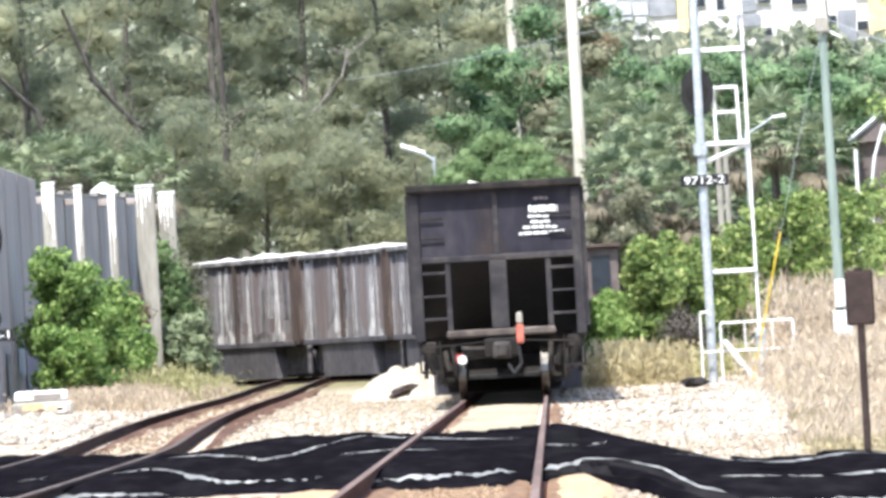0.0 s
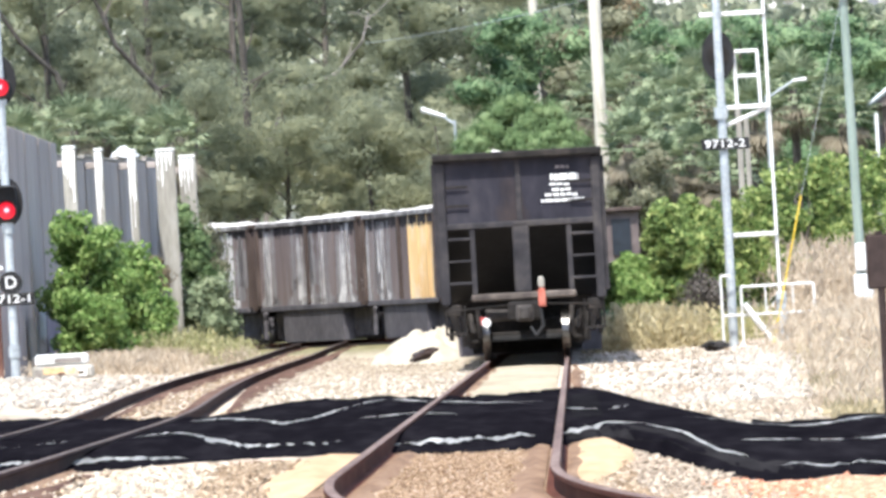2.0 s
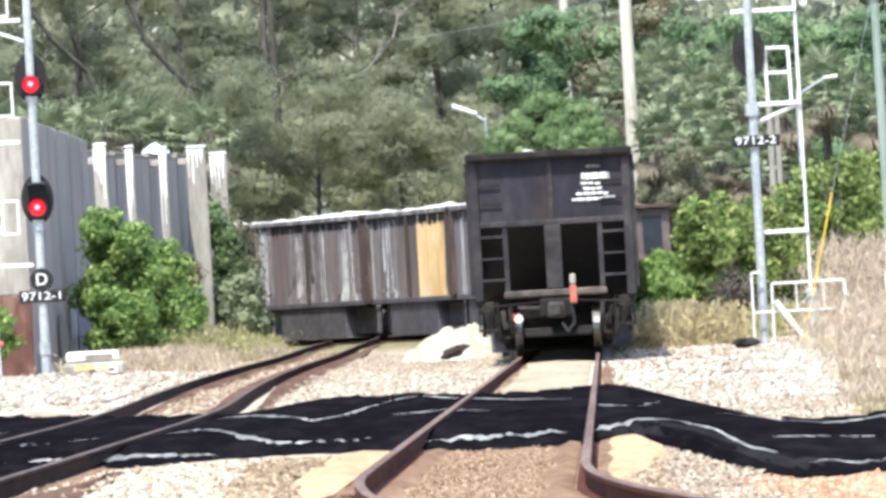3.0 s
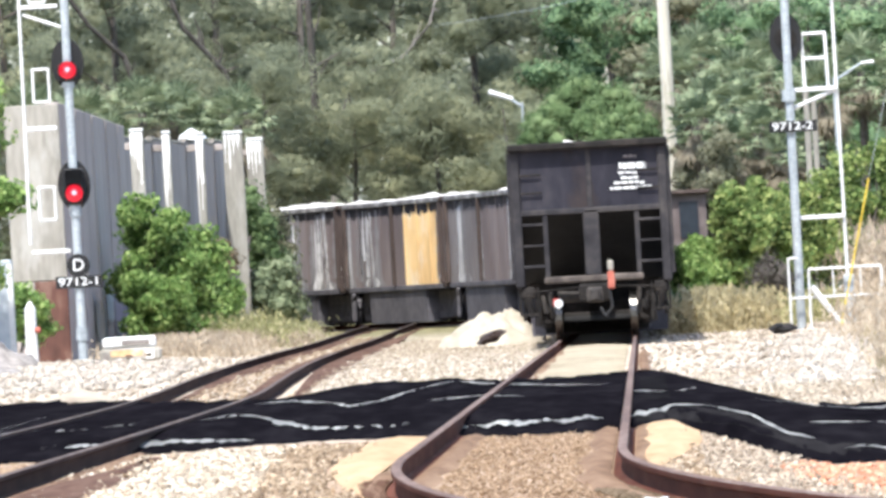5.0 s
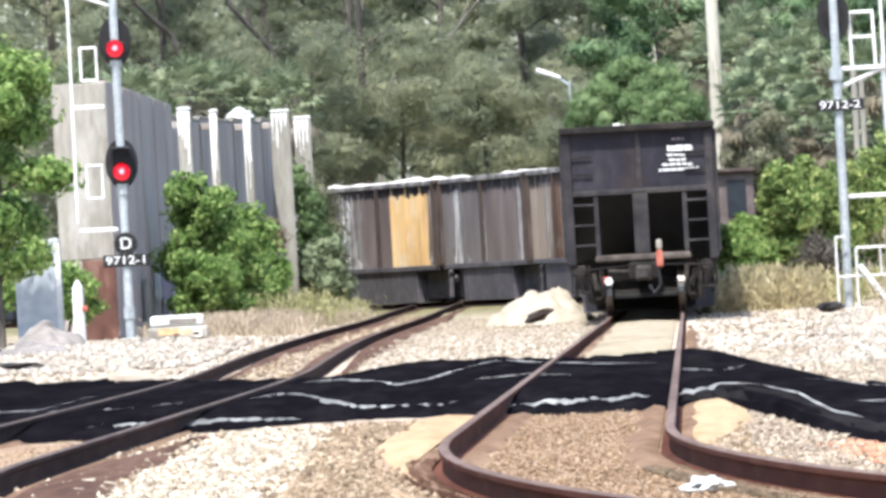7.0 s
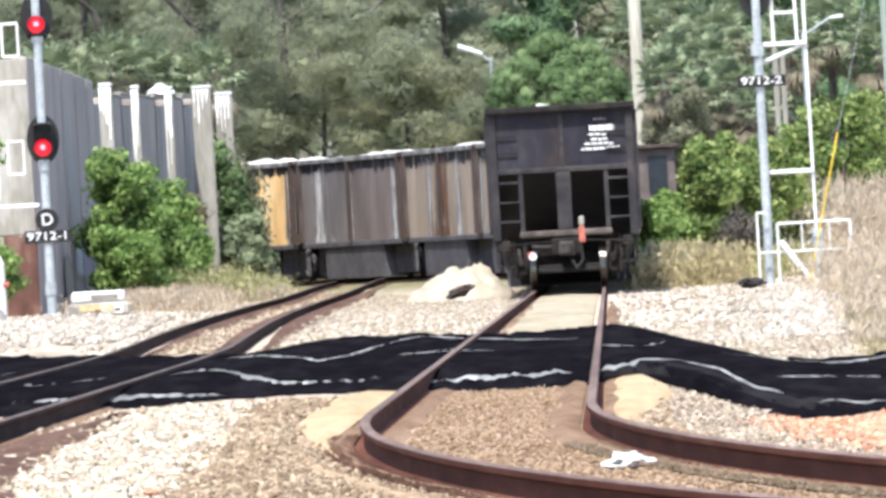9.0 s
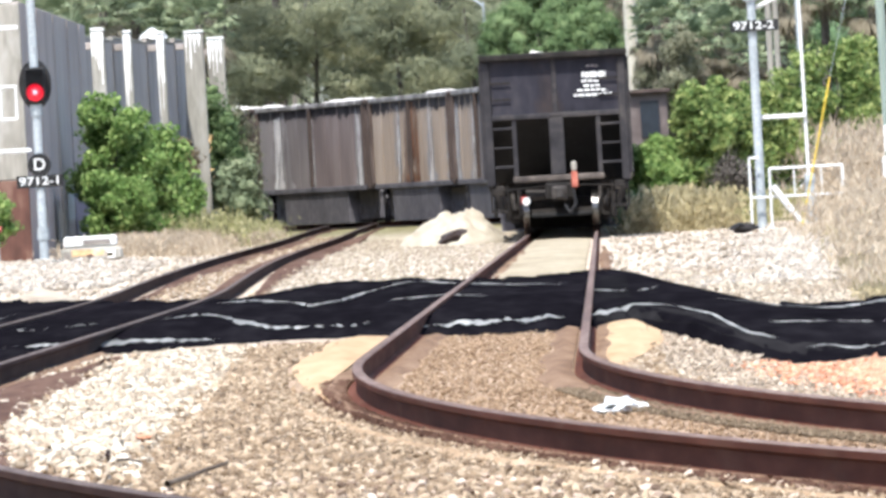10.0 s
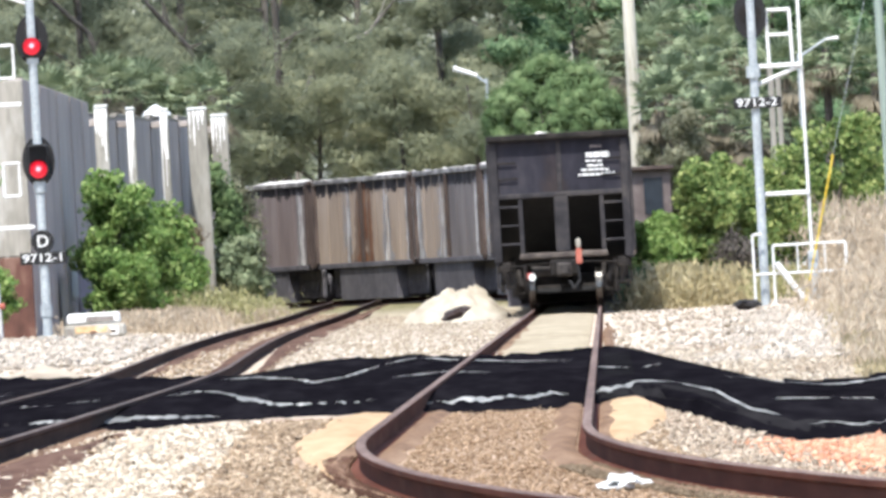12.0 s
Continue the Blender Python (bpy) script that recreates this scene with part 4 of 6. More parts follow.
        part("plate_rib", boxed(-0.05, 0.05, y + e * 0.02 - 0.03, y + e * 0.02 + 0.03, 2.65, top - 0.08, bevel=0.01), frame_mat, car)
        for s in (-1, 1):
            part("corner_post", boxed(s * 1.48 - 0.09, s * 1.48 + 0.09, y - 0.1, y + 0.06, 1.1, top - 0.08, bevel=0.02), frame_mat, car)
            part("end_post", boxed(s * 0.92 - 0.05, s * 0.92 + 0.05, y - 0.06, y + 0.04, 1.28, 2.56, bevel=0.012), frame_mat, car)
            for i in range(3):
                z = 1.5 + 0.42 * i
                part("ladder_rung", rodded((s * 0.96, y + e * 0.05, z), (s * 1.42, y + e * 0.05, z), 0.022 if i % 2 else 0.03, sides=6), frame_mat, car)
            for i in range(2):
                z = 2.98 + 0.36 * i
                part("grab_iron", rodded((s * 0.96, y + e * 0.08, z), (s * 1.42, y + e * 0.08, z), 0.018, sides=6), UNDER, car)
        part("end_sill", boxed(-1.0, 1.0, e * (HALF + 0.1) - 0.12, e * (HALF + 0.1) + 0.06, 1.14, 1.28, bevel=0.03), END_GREY, car, "grey-brown end sill with a worn top")
        part("striker", boxed(-0.32, 0.32, e * (HALF + 0.05) - 0.2, e * (HALF + 0.05) + 0.12, 0.74, 1.11, bevel=0.04), UNDER, car)
        bm = boxed(-0.1, 0.1, e * (HALF + 0.35) - 0.3, e * (HALF + 0.35) + 0.1, 0.76, 1.0, bevel=0.03)
        box(bm, -0.17, 0.17, e * (HALF + 0.42) - 0.09, e * (HALF + 0.42) + 0.09, 0.72, 1.04, 0.04)
        part("coupler", bm, BOGIE_IRON, car)
        bogie(car, e * 5.65, bright and e < 0)
    part("centre_sill", boxed(-0.16, 0.16, -HALF, HALF, 0.72, 1.1, bevel=0.02), UNDER, car)
    for k in (-2.9, 0.0, 2.9):
        bm = bmesh.new()
        r = bmesh.ops.create_cube(bm, size=1.0, matrix=Matrix.LocRotScale((0, k, 0.66 if bright else 0.61), None, (2.6 if bright else 2.98, 2.9, 1.04 if bright else 1.16)))
        for v in r["verts"]:
            if v.co.z < 0.8:
                v.co.x *= 0.8 if bright else 0.985
                v.co.y = k + (v.co.y - k) * 0.99
        part("discharge_hopper", bm, UNDER if bright else HOPPER_IRON, car)
    load_heap(car, seed, 3.6 if bright else (3.84 if seed > 8.5 else 3.78), 1.15 if bright else 0.75)
    return car


def end_details(car):
    """What only the last car carries: stencilled bars, a marker unit, hoses and steps."""
    y = -HALF - 0.012
    rows = [(3.62, 0.72, 0.98, 0.05), (3.43, 0.62, 1.15, 0.12), (3.29, 0.6, 0.98, 0.045), (3.19, 0.64, 1.0, 0.05), (3.09, 0.5, 1.12, 0.05), (2.99, 0.42, 1.25, 0.055)]
    rng = random.Random(3)
    for z, x0, x1, h in rows:
        x = x0
        while x < x1:
            w = rng.uniform(0.05, 0.16)
            dz = rng.uniform(-0.008, 0.008)
            part("stencil_bar", boxed(x, min(x + w, x1), y - 0.006, y, z - h / 2 + dz, z + h / 2 + dz), WHITE_STEEL if z < 3.6 else GREY_SIDE, car, "white stencilled bar")
            x += w + 0.02
    bm = boxed(0.27, 0.41, -HALF - 0.62, -HALF - 0.44, 0.98, 1.34, bevel=0.03)
    part("marker_unit", bm, ORANGE, car, "orange-red end-of-train marker")
    bm = boxed(0.28, 0.4, -HALF - 0.62, -HALF - 0.48, 1.345, 1.56, bevel=0.03)
    part("marker_lamp", bm, CONCRETE_PALE, car, "pale lamp housing of the marker")
    bm = bmesh.new()
    pts = [Vector((0.3, -HALF - 0.55, 0.98)), Vector((0.34, -HALF - 0.6, 0.62)), Vector((0.2, -HALF - 0.6, 0.45)), Vector((0.1, -HALF - 0.55, 0.62))]
    for a, b in zip(pts, pts[1:]):
        rod(bm, a, b, 0.03)
    part("air_hose", bm, BLACK, car)
    # added white disc imitates a sun glint, the red board a glow beside it
    part("marker_light", rodded((-0.74, -HALF - 0.3, 0.74), (-0.74, -HALF - 0.22, 0.74), 0.085, sides=14), WHITE_STEEL, car, "white disc standing in for a sun glint")
    part("marker_board", boxed(-0.85, -0.72, -HALF - 0.215, -HALF - 0.19, 0.69, 0.84, bevel=0.01), RED_GLOW_TINT, car, "red board standing in for a glow")
    part("brake_cylinder", rodded((-0.75, -HALF + 0.25, 0.86), (-0.3, -HALF + 0.25, 0.86), 0.13, 0.11, 12), BOGIE_IRON, car)
    part("brake_beam", boxed(-0.68, 0.68, -HALF + 0.75, -HALF + 0.83, 0.36, 0.46, bevel=0.02), BLACK, car)
    for s in (-1, 1):
        bm = bmesh.new()
        for k in range(4):
            rod(bm, (s * (0.86 + 0.14 * k), -HALF + 0.3, 0.45 + 0.1 * (k % 2)), (s * (0.9 + 0.15 * k), -HALF + 0.3, 1.0 - 0.08 * (k % 3)), 0.05)
        part("brake_rigging", bm, BOGIE_IRON, car)
        bm = boxed(s * 1.32 - 0.2, s * 1.32 + 0.2, -HALF - 0.08, -HALF + 0.06, 0.52, 0.57)
        for k in (-0.18, 0.18):
            rod(bm, (s * 1.32 + k, -HALF, 0.54), (s * 1.32 + k, -HALF, 1.1), 0.02)
        part("sill_step", bm, UNDER, car)
        bm = boxed(s * 1.34 - 0.15, s * 1.34 + 0.15, -HALF - 0.02, -HALF + 0.4, 0.86, 1.1, bevel=0.04)
        rod(bm, (s * 1.26, -HALF + 0.1, 0.5), (s * 1.36, -HALF + 0.05, 0.9), 0.06, 0.09, sides=10)
        rod(bm, (s * 1.42, -HALF + 0.2, 0.42), (s * 1.4, -HALF + 0.2, 0.9), 0.045, sides=8)
        part("corner_bracket", bm, UNDER, car)
        bm = rodded((s * 1.1, -HALF + 0.6, 0.62), (s * 1.22, -HALF + 0.6, 0.62), 0.17, 0.13, 14)
        rod(bm, (s * 1.16, -HALF + 0.5, 0.3), (s * 1.16, -HALF + 0.5, 0.85), 0.07, sides=10)
        part("spring_cup", bm, BOGIE_IRON, car)
        part("cut_lever", rodded((s * 0.3, -HALF - 0.14, 1.05), (s * 1.4, -HALF - 0.14, 0.98), 0.018), UNDER, car)


TRAIN = []


def build_train():
    plans = {
        5: (TAN_SIDE, TAN_SIDE, DARK_POST, ((3.0, 1.3), (5.0, 1.6), (6.6, 1.8), (-6.0, 0.8)), ()),
        6: (GREY_SIDE, TAN_SIDE, DARK_POST, ((1.6, 0.9), (-6.4, 0.8), (6.9, 0.6)), ()),
        7: (TAN_SIDE, TAN_SIDE, DARK_POST, ((-7.0, 0.8), (-3.6, 0.6), (2.5, 0.4)), ((0.3, 1.5), (0.1, 0.9), (-1.0, 0.5))),
        8: (BROWN_SIDE, GREY_SIDE, DARK_POST, ((4.7, 0.9), (-6.4, 0.4), (0.0, 0.3)), ()),
        9: (ORANGE_SIDE, BROWN_SIDE, DARK_POST, ((4.1, 1.4), (-7.0, 0.4), (6.9, 0.5)), ((-7.1, 0.7),)),
        10: (BROWN_SIDE, BROWN_SIDE, DARK_POST, ((-5.3, 1.3), (0.95, 1.4), (6.1, 0.9), (-2.0, 0.5)), ()),
        11: (BROWN_SIDE, GREY_SIDE, DARK_POST, ((-4.7, 1.3), (1.5, 1.3), (5.5, 0.8), (-1.5, 0.5)), ()),
        12: (GREY_SIDE, BROWN_SIDE, DARK_POST, ((-5.0, 0.7), (1.0, 0.6)), ()),
    }
    for k in range(17):
        if k == 0:
            car = hopper_car("worn black hopper car heaped with white stone at the train's end", CAR_BLACK, CAR_BLACK, CAR_RIB, seed=0.5, bright=True)
            end_details(car)
        else:
            rear, front, fm, st, ru = plans.get(k, (BROWN_SIDE, BROWN_SIDE, BROWN_SIDE, ((1.0, 0.6),), ()))
            label = {9: "brown hopper car with a faded orange side panel", 7: "tan hopper car with a rust streak and stone load"}.get(k, "stained brown-grey hopper car loaded with white stone")
            car = hopper_car(label, rear, front, fm, st, ru, seed=float(k), split=-1.5 if k == 9 else 0.0)
        TRAIN.append(car)


build_train()


def gone(t):
    """Metres that the train has rolled, with a slight pull about the middle."""
    return SPEED * t + 0.17 * smooth((t - 5.5) / 2.5)


def car_pose(k, t):
    s = gone(t) + COUPLED * k + 0.5 + HALF
    a, b = along(s - 5.65), along(s + 5.65)
    d = Vector((b[0] - a[0], b[1] - a[1], b[2] - a[2]))
    m = (Vector(a[:3]) + Vector(b[:3])) / 2
    return pose(m.x, m.y, m.z, math.degrees(math.atan2(d.z, math.hypot(d.x, d.y))), 0, math.degrees(math.atan2(-d.x, d.y)))


# plants
def heart_shape():
    """A small round body of 42 corners, the pattern for the dense hearts of leaf clumps."""
    bm = bmesh.new()
    bmesh.ops.create_icosphere(bm, subdivisions=2, radius=1.0)
    v = np.array([tuple(a.co) for a in bm.verts])
    f = np.array([[a.index for a in b.verts] for b in bm.faces])
    bm.free()
    return v, f


HEART_V, HEART_F = heart_shape()


def leaf_mesh(name, centres, normals, length, width, mat, parent, seed, droop=0.0, label="", shell=False, jitter=0.22, hearts=None, needle=False):
    """Many small folded leaves as one mesh: each a kite of two triangles round its own mid-rib, or one slender needle;
    hearts: rows of x, y, z, radius, height of the dense twiggy bodies inside the clumps."""
    rng = np.random.default_rng(seed)
    n = len(centres)
    d = np.cross(normals, rng.normal(size=(n, 3))) + rng.normal(0, 0.25, (n, 3)) if shell else normals + rng.normal(0, 0.7, (n, 3))
    d[:, 2] -= droop
    d /= np.linalg.norm(d, axis=1, keepdims=True) + 1e-6
    side = np.cross(d, normals + rng.normal(0, jitter, (n, 3)) if shell else rng.normal(size=(n, 3)))
    side /= np.linalg.norm(side, axis=1, keepdims=True) + 1e-6
    up = np.cross(side, d)
    ln = rng.uniform(length * 0.6, length * 1.3, (n, 1))
    wd = rng.uniform(width * 0.6, width * 1.3, (n, 1))
    if needle:
        v = np.stack([centres - d * ln / 2 + side * wd / 2, centres + d * ln / 2, centres - d * ln / 2 - side * wd / 2], 1)
        f = np.arange(n * 3).reshape(-1, 3)
    else:
        v = np.stack([centres - d * ln / 2, centres + side * wd / 2 + up * wd * 0.12, centres + d * ln / 2, centres - side * wd / 2 + up * wd * 0.12], 1)
        f = (np.array([(0, 1, 2), (0, 2, 3)])[None] + (np.arange(n) * 4)[:, None, None]).reshape(-1, 3)
    v = v.reshape(-1, 3)
    leaves = len(f)
    if hearts is not None:
        h = np.asarray(hearts)
        k = len(HEART_V)
        swell = 1 + rng.normal(0, 0.24, (len(h), k, 1))
        tilt = rng.uniform(-0.25, 0.25, (len(h), 1, 2))
        body = HEART_V[None] * swell * np.stack([h[:, 3], h[:, 3], h[:, 4]], 1)[:, None, :]
        body[:, :, 2] += (body[:, :, :2] * tilt).sum(2)
        body = body + h[:, None, :3]
        f = np.concatenate([f, (HEART_F[None] + (np.arange(len(h)) * k)[:, None, None]).reshape(-1, 3) + len(v)])
        v = np.concatenate([v, body.reshape(-1, 3)])
    me = bpy.data.meshes.new(name)
    me.vertices.add(len(v))
    me.vertices.foreach_set("co", v.reshape(-1))
    me.loops.add(len(f) * 3)
    me.loops.foreach_set("vertex_index", f.reshape(-1))
    me.polygons.add(len(f))
    me.polygons.foreach_set("loop_start", np.arange(len(f)) * 3)
    me.polygons.foreach_set("use_smooth", np.arange(len(f)) >= leaves)
    me.update(calc_edges=True)
    me.materials.append(mat)
    ob = new(name, me)
    ob.parent = parent
    if label:
        ob["label"] = label
    return ob


def tree(x, y, height, spread, low, label, mat, leaves, length, width, seed, trunk_r=0.22, limbs=11, droop=0.3, clump=0.9, lean=0.0, name="tree", flat=1.0, extra=3, squash=0.66, jitter=0.22, heart=0.45, needle=False):
    """A tapered trunk, bent limbs and a crown of leaf clumps with gaps between them. low: height of the crown's foot."""
    rng = random.Random(seed)
    g = np.random.default_rng(seed)
    z0 = ground_height(x, y) - 0.1
    t = thing(name, x, y, z0, label, "tree" if height > 4 else "bush")
    bm = bmesh.new()
    top = height * 0.9
    path = [Vector((lean * f * height + 0.25 * math.sin(f * 5 + seed) * f, 0.2 * math.cos(f * 4 + seed) * f, top * f)) for f in (0, 0.2, 0.4, 0.6, 0.8, 1.0)]
    tube(bm, path, trunk_r, trunk_r * 0.2, 8)
    tips = []
    for i in range(limbs):
        f = 0.25 + 0.72 * (i + rng.random()) / limbs
        f = max(f, low / height * 0.85)
        k = min(4, int(f * 5))
        base = path[k].lerp(path[k + 1], f * 5 - k)
        a = i * 2.4 + rng.uniform(-0.5, 0.5)
        prof = math.sin(math.pi * min(1, max(0.08, (f * height - low * 0.7) / (height - low * 0.7)))) ** 0.6
        reach = spread * (0.45 + 0.55 * prof) * rng.uniform(0.75, 1.1)
        rise_ = rng.uniform(0.15, 0.55) * reach * flat
        p1 = base + Vector((math.cos(a) * reach * 0.5, math.sin(a) * reach * 0.5, rise_ * 0.7))
        p2 = base + Vector((math.cos(a) * reach, math.sin(a) * reach, rise_ + rng.uniform(-0.3, 0.3)))
        tube(bm, [base, p1, p2], trunk_r * 0.42 * (1.15 - f), 0.02, 5)
        tips += [(p2, 1.0), (p1, 0.85), (p1.lerp(p2, 0.5), 0.9), (base.lerp(p1, 0.6) + Vector((0, 0, 0.3)), 0.7)]
        for _ in range(extra):
            tips.append((p1.lerp(p2, rng.random()) + Vector((rng.uniform(-1, 1), rng.uniform(-1, 1), rng.uniform(-0.6, 0.9))) * spread * 0.28, rng.uniform(0.55, 1.0)))
    tips.append((path[-1] + Vector((0, 0, height * 0.06)), 0.8))
    part("trunk", bm, BARK, t)
    per = max(6, leaves // len(tips))
    cs, ns, hearts = [], [], []
    for p, s in tips:
        if p.z > 0.3 and heart:
            hearts.append((*p, clump * s * heart * 1.15, clump * s * heart * squash * 1.1))
        v = g.normal(size=(per, 3))
        v /= np.linalg.norm(v, axis=1, keepdims=True)
        r = clump * s * g.uniform(0.45, 1.0, (per, 1)) ** 0.45 * g.uniform(0.8, 1.2)
        cs.append(np.array(p) + v * r * np.array([1.2, 1.2, squash]))
        ns.append(v)
    cs = np.concatenate(cs)
    cs[:, 2] = np.maximum(cs[:, 2], 0.12)
    leaf_mesh("crown", cs, np.concatenate(ns), length, width, mat, t, seed, droop, shell=True, jitter=jitter, hearts=hearts or None, needle=needle)
    return t


def dome_tree(x, y, mid, rx, rz, label, mat, leaves, seed):
    """A tree with an even rounded crown: clumps on and inside a dome round the height mid."""
    rng, g = random.Random(seed), np.random.default_rng(seed)
    t = thing("tree", x, y, ground_height(x, y) - 0.1, label, "tree")
    bm = bmesh.new()
    tube(bm, [Vector((0, 0, 0)), Vector((0.1, 0, mid * 0.4)), Vector((0, 0, mid * 0.8)), Vector((0, 0, mid + rz * 0.5))], 0.2, 0.06, 8)
    cs, ns = [], []
    clumps = 190
    hearts = []
    per = leaves // clumps
    for i in range(clumps):
        d = g.normal(size=3)
        d[2] = abs(d[2]) * 1.1 - 0.45
        d /= np.linalg.norm(d)
        c = d * np.array([rx, rx, rz]) * g.uniform(0.84, 0.98) + np.array([0, 0, mid])
        if i % 9 == 0:
            tube(bm, [Vector((0, 0, mid * 0.6)), Vector(c * np.array([0.5, 0.5, 0.9])), Vector(c)], 0.07, 0.02, 5)
        hearts.append((*c, 0.24, 0.22))
        v = g.normal(size=(per, 3))
        v /= np.linalg.norm(v, axis=1, keepdims=True)
        cs.append(c + v * g.uniform(0.3, 1.0, (per, 1)) ** 0.45 * g.uniform(0.35, 0.6))
        ns.append(v + d * 0.8)
    part("trunk", bm, BARK, t)
    leaf_mesh("crown", np.concatenate(cs), np.concatenate(ns), 0.1, 0.06, mat, t, seed, shell=True, hearts=hearts, jitter=0.3)
    return t


def palm(x, y, height, seed, label="grey-green cabbage palm with a shaggy crown", fronds=24, reach=1.7, mat=None):
    """A cabbage palm: stalks that end in fans of drooping blades, the lower fans dead and hanging."""
    rng = random.Random(seed)
    z0 = ground_height(x, y) - 0.1
    t = thing("palm", x, y, z0, label, "palm tree")
    bm = bmesh.new()
    tube(bm, [Vector((0.1 * math.sin(f * 3 + seed), 0, f * height)) for f in (0, 0.25, 0.5, 0.75, 1.0)], 0.17, 0.14, 8)
    part("trunk", bm, BARK, t)
    top = Vector((0.1 * math.sin(3 + seed), 0, height))
    for name, lo, hi, count, m in (("crown", -0.15, 1.4, fronds, mat or PALM_LEAF), ("dead_fronds", -1.2, -0.45, 11, DRY_FROND)):
        verts, faces = [], []
        for i in range(count):
            a, e = i * 2.4 + rng.uniform(-0.3, 0.3), lo + (hi - lo) * ((i + rng.random()) / count) ** 1.2
            d = Vector((math.cos(a) * math.cos(e), math.sin(a) * math.cos(e), math.sin(e)))
            side = Vector((-math.sin(a), math.cos(a), 0))
            hub = top + d * reach * rng.uniform(0.4, 0.6) - Vector((0, 0, 0.12 * (1 - math.sin(e))))
            # the stalk
            k = len(verts)
            verts += [tuple(top - side * 0.03), tuple(top + side * 0.03), tuple(hub)]
            faces.append((k, k + 1, k + 2))
            size = reach * rng.uniform(0.42, 0.58)
            for j in range(17):
                b = -1.75 + 3.5 * j / 16 + rng.uniform(-0.06, 0.06)
                way = d * math.cos(b) + side * math.sin(b)
                mid = hub + way * size * 0.55 + Vector((0, 0, -0.03))
                tip = hub + way * size * (0.9 + 0.2 * rng.random()) * (1 - 0.12 * abs(b)) + Vector((0, 0, -rng.uniform(0.12, 0.34) * size))
                flat = way.cross(d.cross(side)).normalized() * 0.045
                k = len(verts)
                verts += [tuple(hub), tuple(mid + flat), tuple(tip), tuple(mid - flat)]
                faces += [(k, k + 1, k + 3), (k + 1, k + 2, k + 3)]
        mesh_object(name, verts, faces, m, t, "hanging grey-brown dead fronds" if name == "dead_fronds" else "")
    return t


def thicket(name, label, mat, count, place, length, width, seed, category="grass", up=1.6):
    """Grass or far foliage that nobody could count, as one object."""
    g = np.random.default_rng(seed)
    pts = place(g, count)
    ns = g.normal(0, 0.45, pts.shape)
    ns[:, 2] += up
    ob = leaf_mesh(name, pts, ns, length, width, mat, None, seed)
    return tagged(ob, label, category, kind="stuff")


def tufts(x0, x1, y0, y1, height, clumps, spread=0.35):
    def place(g, n):
        cx, cy = g.uniform(x0, x1, clumps), g.uniform(y0, y1, clumps)
        ch = g.uniform(0.45, 1.0, clumps) * height
        k = g.integers(0, clumps, n)
        x, y = cx[k] + g.normal(0, spread, n), cy[k] + g.normal(0, spread * 1.5, n)
        z = np.array([ground_height(a, b) for a, b in zip(cx, cy)])[k] + g.uniform(0, 1, n) ** 1.3 * ch[k]
        return np.stack([x, y, z], 1)
    return place


DRY_FROND = material("dead_palm_frond", (0.1, 0.085, 0.062), (0.19, 0.165, 0.12), (0.3, 0.265, 0.2), 1.5, 0.4, 0.9, bump=0, island=0.5, leaf=0.3, spec=0.1)
SHRUB_LEAF = material("green_shrub_foliage", (0.09, 0.155, 0.045), (0.19, 0.3, 0.09), (0.37, 0.47, 0.18), 1.5, 0.4, 0.8, bump=0, island=0.4, leaf=0.5, spec=0.15)
BROWN_LEAF = material("grey_brown_foliage", (0.1, 0.105, 0.066), (0.18, 0.183, 0.12), (0.275, 0.272, 0.19), 1.5, 0.4, 0.9, bump=0, island=0.3, leaf=0.4, spec=0.1)
RUSSET_LEAF = material("russet_foliage", (0.12, 0.092, 0.058), (0.2, 0.158, 0.1), (0.29, 0.235, 0.155), 1.5, 0.4, 0.9, bump=0, island=0.3, leaf=0.4, spec=0.1)
ROUND_LEAF = material("fresh_green_foliage", (0.07, 0.115, 0.046), (0.128, 0.19, 0.083), (0.205, 0.27, 0.132), 1.5, 0.4, 0.8, bump=0, island=0.35, leaf=0.4, spec=0.15)


